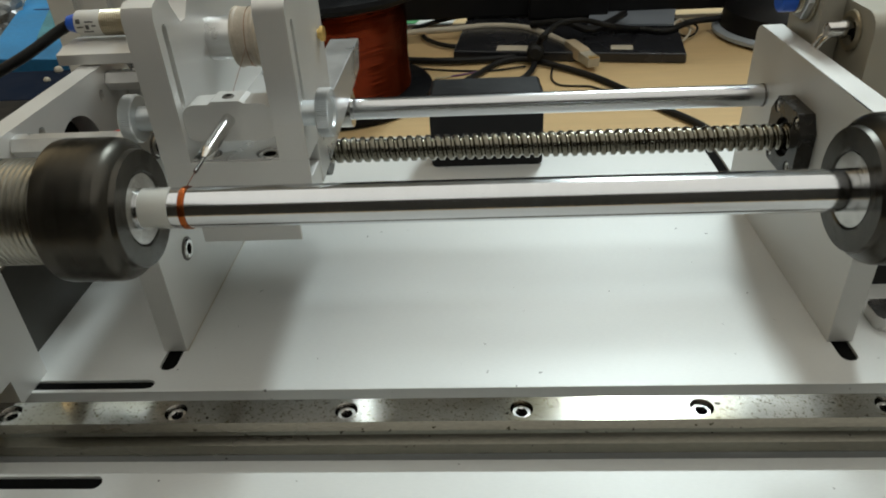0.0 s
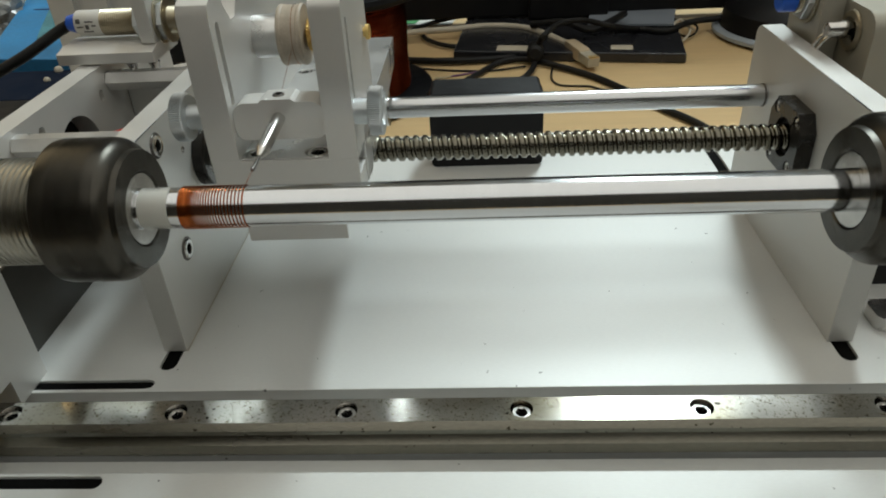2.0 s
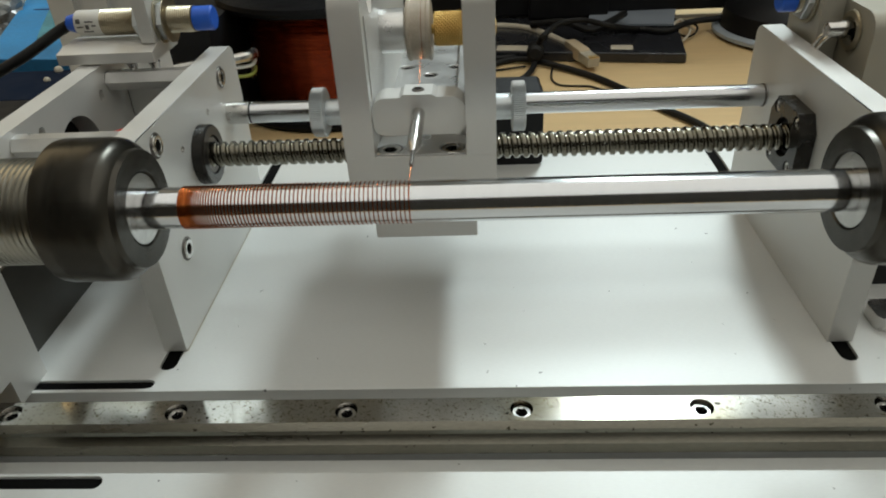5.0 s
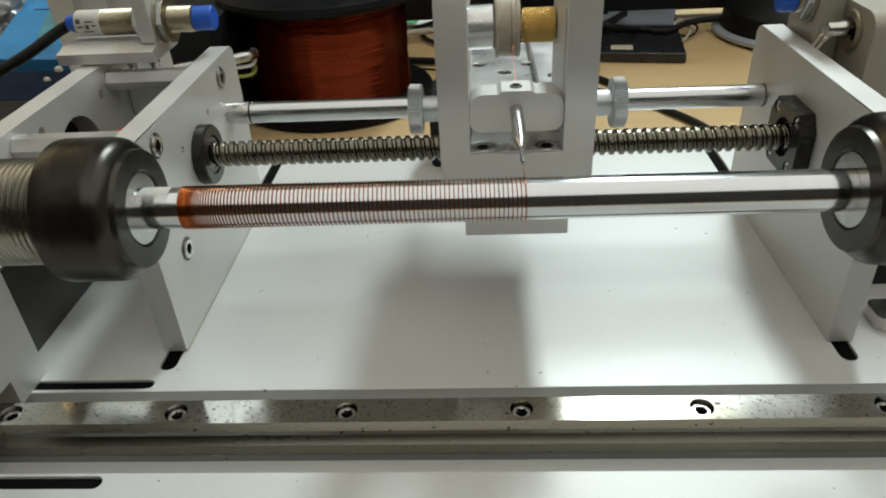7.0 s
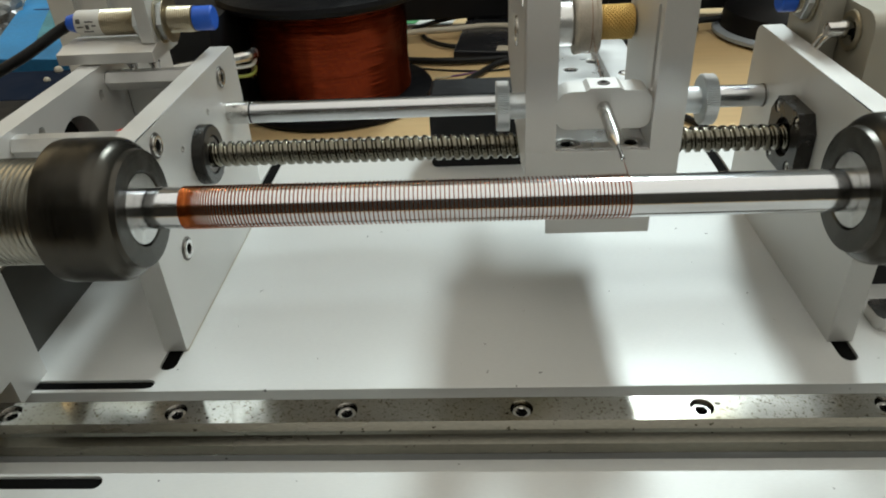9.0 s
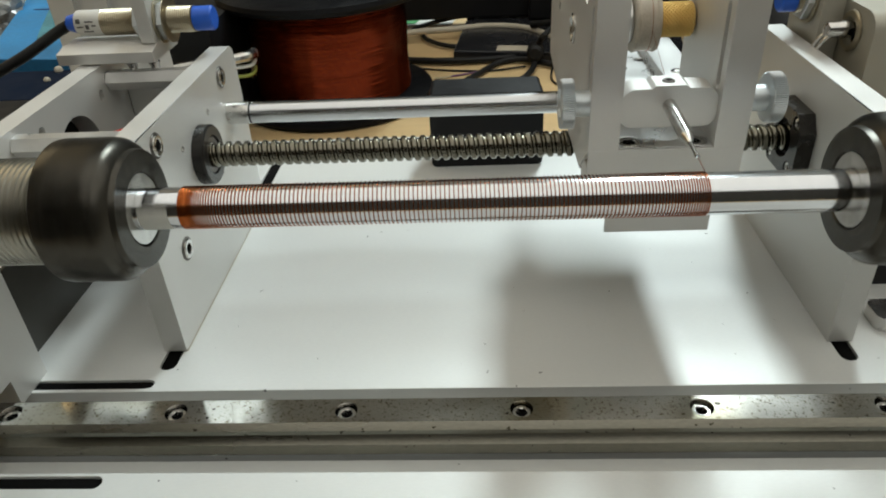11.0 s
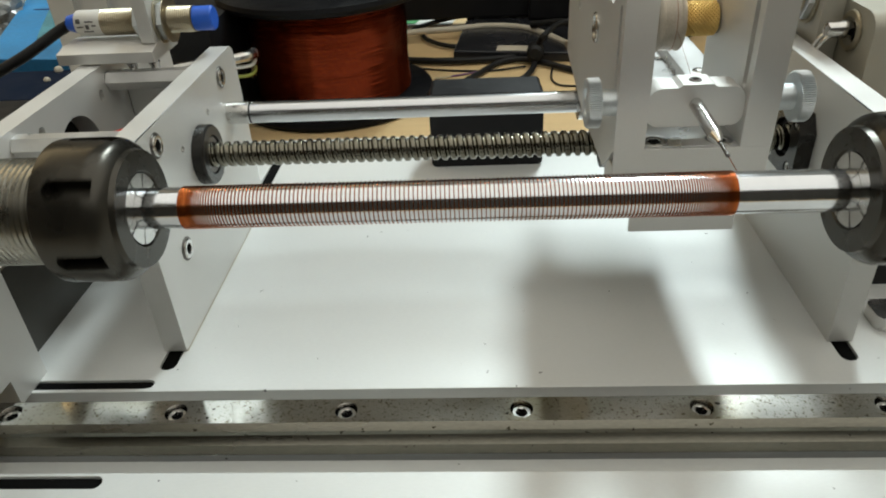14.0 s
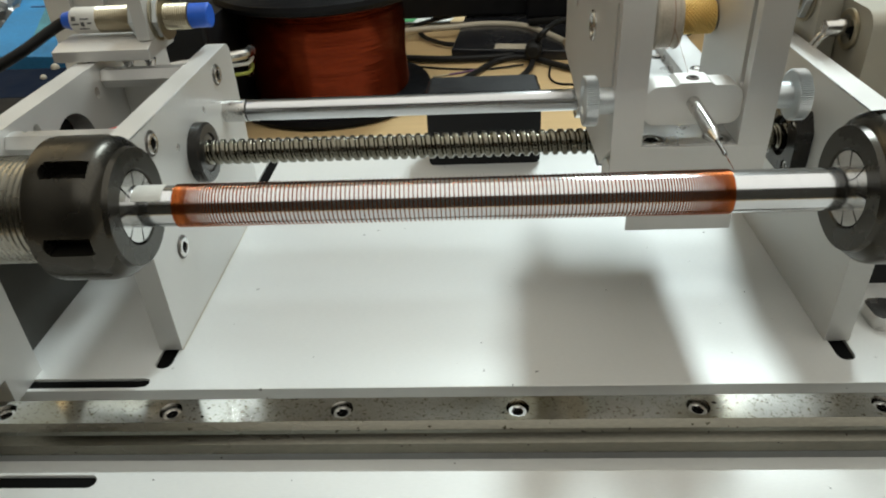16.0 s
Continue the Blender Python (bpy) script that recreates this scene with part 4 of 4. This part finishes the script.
    cable("black cable crossing behind the network cable", [(-0.030, 0.53, 0.004), (-0.016, 0.549, 0.008), (-0.002, 0.568, 0.008), (0.021, 0.587, 0.008), (0.051, 0.598, 0.008)], 0.0022)
    cable("black cable looping in front of the network cable", [(-0.012, 0.565, 0.004), (-0.010, 0.550, 0.004), (0.000, 0.521, 0.004), (0.023, 0.499, 0.004), (0.050, 0.503, 0.004), (0.08, 0.52, 0.004)], 0.0022)
    cable("black cable knotted at the stand", [(0.10, 0.52, 0.016), (0.13, 0.50, 0.022), (0.15, 0.485, 0.018), (0.17, 0.50, 0.020), (0.19, 0.53, 0.02)], 0.0034)
    cable("beige tangle of thin wires", [(0.237, 0.548, 0.002), (0.234, 0.490, 0.002), (0.250, 0.512, 0.006), (0.250, 0.546, 0.004), (0.235, 0.518, 0.008), (0.244, 0.530, 0.012), (0.256, 0.52, 0.004)], 0.0012, BEIGE)
    cable("thin black tangle of wires", [(0.230, 0.540, 0.004), (0.245, 0.500, 0.004), (0.258, 0.520, 0.008), (0.240, 0.538, 0.010), (0.232, 0.500, 0.002)], 0.0010)
    tg = thing("stand_sticker", "two small beige stickers on the stand plate", "sticker", (0, 0, z + 0.0093))
    part("sticker", plate([(0.064, 0.462), (0.094, 0.457), (0.096, 0.472), (0.066, 0.477)], [], "z", 0, 0.0004), BEIGE, tg)
    part("sticker", plate([(0.165, 0.452), (0.184, 0.449), (0.186, 0.462), (0.167, 0.465)], [], "z", 0, 0.0004), BEIGE, tg)
    pv = thing("lilac_card", "pale lilac card beside the monitor", "paper", (0.3445, 0.575, z))
    part("sheet", box(-0.014, 0.016, 0, 0.002, 0, 0.05), mat("pale_lilac_card", (0.62, 0.58, 0.68), 0.6), pv)

    pp = thing("folded_paper", "grey-blue folded card leaning behind the stand", "paper", (0.20, 0.552, z + 0.010))
    part("sheet", plate([(-0.045, -0.025), (0.035, -0.035), (0.05, 0.02), (-0.035, 0.03)], [], "z", 0, 0.002), PAPER_GREY, pp)
    pc = thing("paper_card", "white card with a green mark on the desk", "paper", (-0.02, 0.61, z))
    part("sheet", plate([(-0.03, -0.02), (0.04, -0.02), (0.05, 0.03), (-0.03, 0.03)], [], "z", 0, 0.001), LABEL, pc)
    part("green_mark", plate([(-0.02, -0.015), (0.000, -0.015), (0.008, 0.01), (-0.02, 0.01)], [], "z", 0.0012, 0.0016), GREEN, pc)
    hs = thing("round_speaker_base", "black round desk device with a pale grey rim", "desk device", (0.350, 0.512, z))
    part("rim", lathe([(0, 0.072), (0.003, 0.077), (0.006, 0.077), (0.008, 0.074), (0.008, 0.066)], "z", 64), mat("pale_grey_plastic", (0.36, 0.41, 0.46), 0.35), hs, "pale grey rim")
    part("dome", lathe([(0.006, 0.071), (0.024, 0.068), (0.040, 0.052), (0.047, 0.03), (0.049, 0.0005)], "z", 64), BLACK, hs, "black dome")

    bb = thing("blue_box", "blue printed cardboard box at the back of the desk", "box", (-0.38, 0.42, z))
    edge = [(-0.005, 0.001), (0.100, -0.012), (0.055, 0.250), (-0.105, 0.260)]
    part("carton", plate(edge, [], "z", 0, 0.032), BLUE_BOX, bb, bevel=0.001)
    part("printed_patch", plate([(0.012, 0.060), (0.062, 0.052), (0.035, 0.165), (-0.035, 0.172)], [], "z", 0.0322, 0.0328), mat("faded_green_print", (0.07, 0.22, 0.26), 0.6, 0, 0.5, 45), bb, "faded green print")
    part("print_rule", plate([(-0.055, 0.178), (0.040, 0.170), (0.039, 0.174), (-0.057, 0.182)], [], "z", 0.0322, 0.0326), mat("dark_blue_print", (0.015, 0.05, 0.16), 0.6), bb, "dark blue printed line")
    part("print_spot", plate([(-0.010, 0.205), (0.022, 0.202), (0.014, 0.225), (-0.020, 0.228)], [], "z", 0.0322, 0.0326), mat("brown_print", (0.09, 0.07, 0.04), 0.6, 0, 0.3, 60), bb, "brown printed spot")
    # navy slab added before the carton to give its front face in shade
    nb = thing("box_shade_slab", "added dark navy slab standing in for the blue box's shaded front", "tray", (-0.40, 0.34, z))
    part("tray", plate(rounded(-0.16, 0.13, -0.01, 0.060, (0.004,) * 4), [], "z", 0, 0.026), mat("box_shade_navy", (0.005, 0.012, 0.030), 0.7, spec=0.1), nb, bevel=0.001)
    for x, y, r in ((-0.3060, 0.3970, 0.0034), (-0.3030, 0.3720, 0.0026)):
        cp = thing("plastic_cap", "small cream plastic cap lying on the dark slab", "plastic cap", (x, y, z + 0.0262), "plastic caps")
        part("dome", lathe([(0, r), (r * 0.5, r), (r * 0.9, r * 0.8), (r * 1.2, r * 0.4), (r * 1.25, 0.0002)], "z", 20), BEIGE, cp)
    gb = thing("grey_bag", "crumpled grey plastic bag beside the blue box", "bag", (-0.525, 0.585, z))
    bm = bmesh.new()
    bmesh.ops.create_icosphere(bm, subdivisions=5, radius=0.066)
    for v in bm.verts:
        v.co *= 1 + 0.30 * noise.noise(v.co * 30) + 0.22 * abs(noise.noise(v.co * 75)) + 0.05 * noise.noise(v.co * 190)
        v.co.z = max(v.co.z, -0.02) + 0.02
    part("bag", bm, mat("grey_plastic_film", (0.30, 0.29, 0.27), 0.25, 0.0, 0.4, 40), gb, smooth=False)
    # one plain black box added for the dark jumble back there
    bx = thing("dark_jumble_box", "plain black box standing in for the dark jumble behind the machine", "control box", (-0.215, 0.290, z))
    part("case", plate(rounded(0.0, 0.085, 0, 0.10, (0.003,) * 4), [], "z", 0, 0.085), BLACK, bx, bevel=0.001)
    cable("silver grey cable beside the spool", [(-0.16, 0.272, 0.062), (-0.130, 0.276, 0.065), (-0.112, 0.280, 0.066), (-0.104, 0.286, 0.066), (-0.106, 0.304, 0.062), (-0.118, 0.325, 0.04)], 0.0035, STEEL)
    cable("thin yellow-green wire beside the spool", [(-0.16, 0.272, 0.050), (-0.130, 0.276, 0.052), (-0.115, 0.280, 0.0535), (-0.105, 0.285, 0.0535), (-0.107, 0.303, 0.0525), (-0.118, 0.325, 0.050)], 0.0012, YELLOW)
    cable("thin white wire beside the spool", [(-0.16, 0.272, 0.056), (-0.130, 0.277, 0.058), (-0.115, 0.281, 0.0595), (-0.1045, 0.286, 0.0595), (-0.1065, 0.304, 0.0585), (-0.118, 0.325, 0.056)], 0.0012, LABEL)


# ---------------------------------------------------------------- motion
def motions():
    step = 1.0 / FPS
    frames = [i * step for i in range(int(16 * FPS) + 1)]
    at = MOVING["carriage"]
    rows = [(i * 0.1, pose(carriage_x(i * 0.1), 0, 0)) for i in range(161)]
    walk(at, rows)
    s = MOVING["screw"]
    walk(s, [(t, pose(XB, SCREW_Y, SCREW_Z, carriage_x(t) / SCREW_LEAD * 360.0)) for t in frames])
    for key, x in (("chuck_l", -0.0500), ("chuck_r", 0.1490), ("rod", 0.0)):
        walk(MOVING[key], [(t, pose(x, ROD_Y, ROD_Z, spin(t))) for t in frames])
    for k, (ob, t, lean) in enumerate(MOVING["turns"]):
        grid = [g * 0.5 for g in range(0, 32) if g * 0.5 < t - 0.05] + [t, 16.0]
        off = 1e-7 * k
        walk(ob, [(g, Matrix.Translation((carriage_x(min(g, t)) + off, 0, 0)) @ lean) for g in grid])


build_room()
build_desk()
build_base()
build_uprights()
build_spindle()
build_carriage()
build_winding()
build_sensor()
build_tailstock()
build_background()
motions()
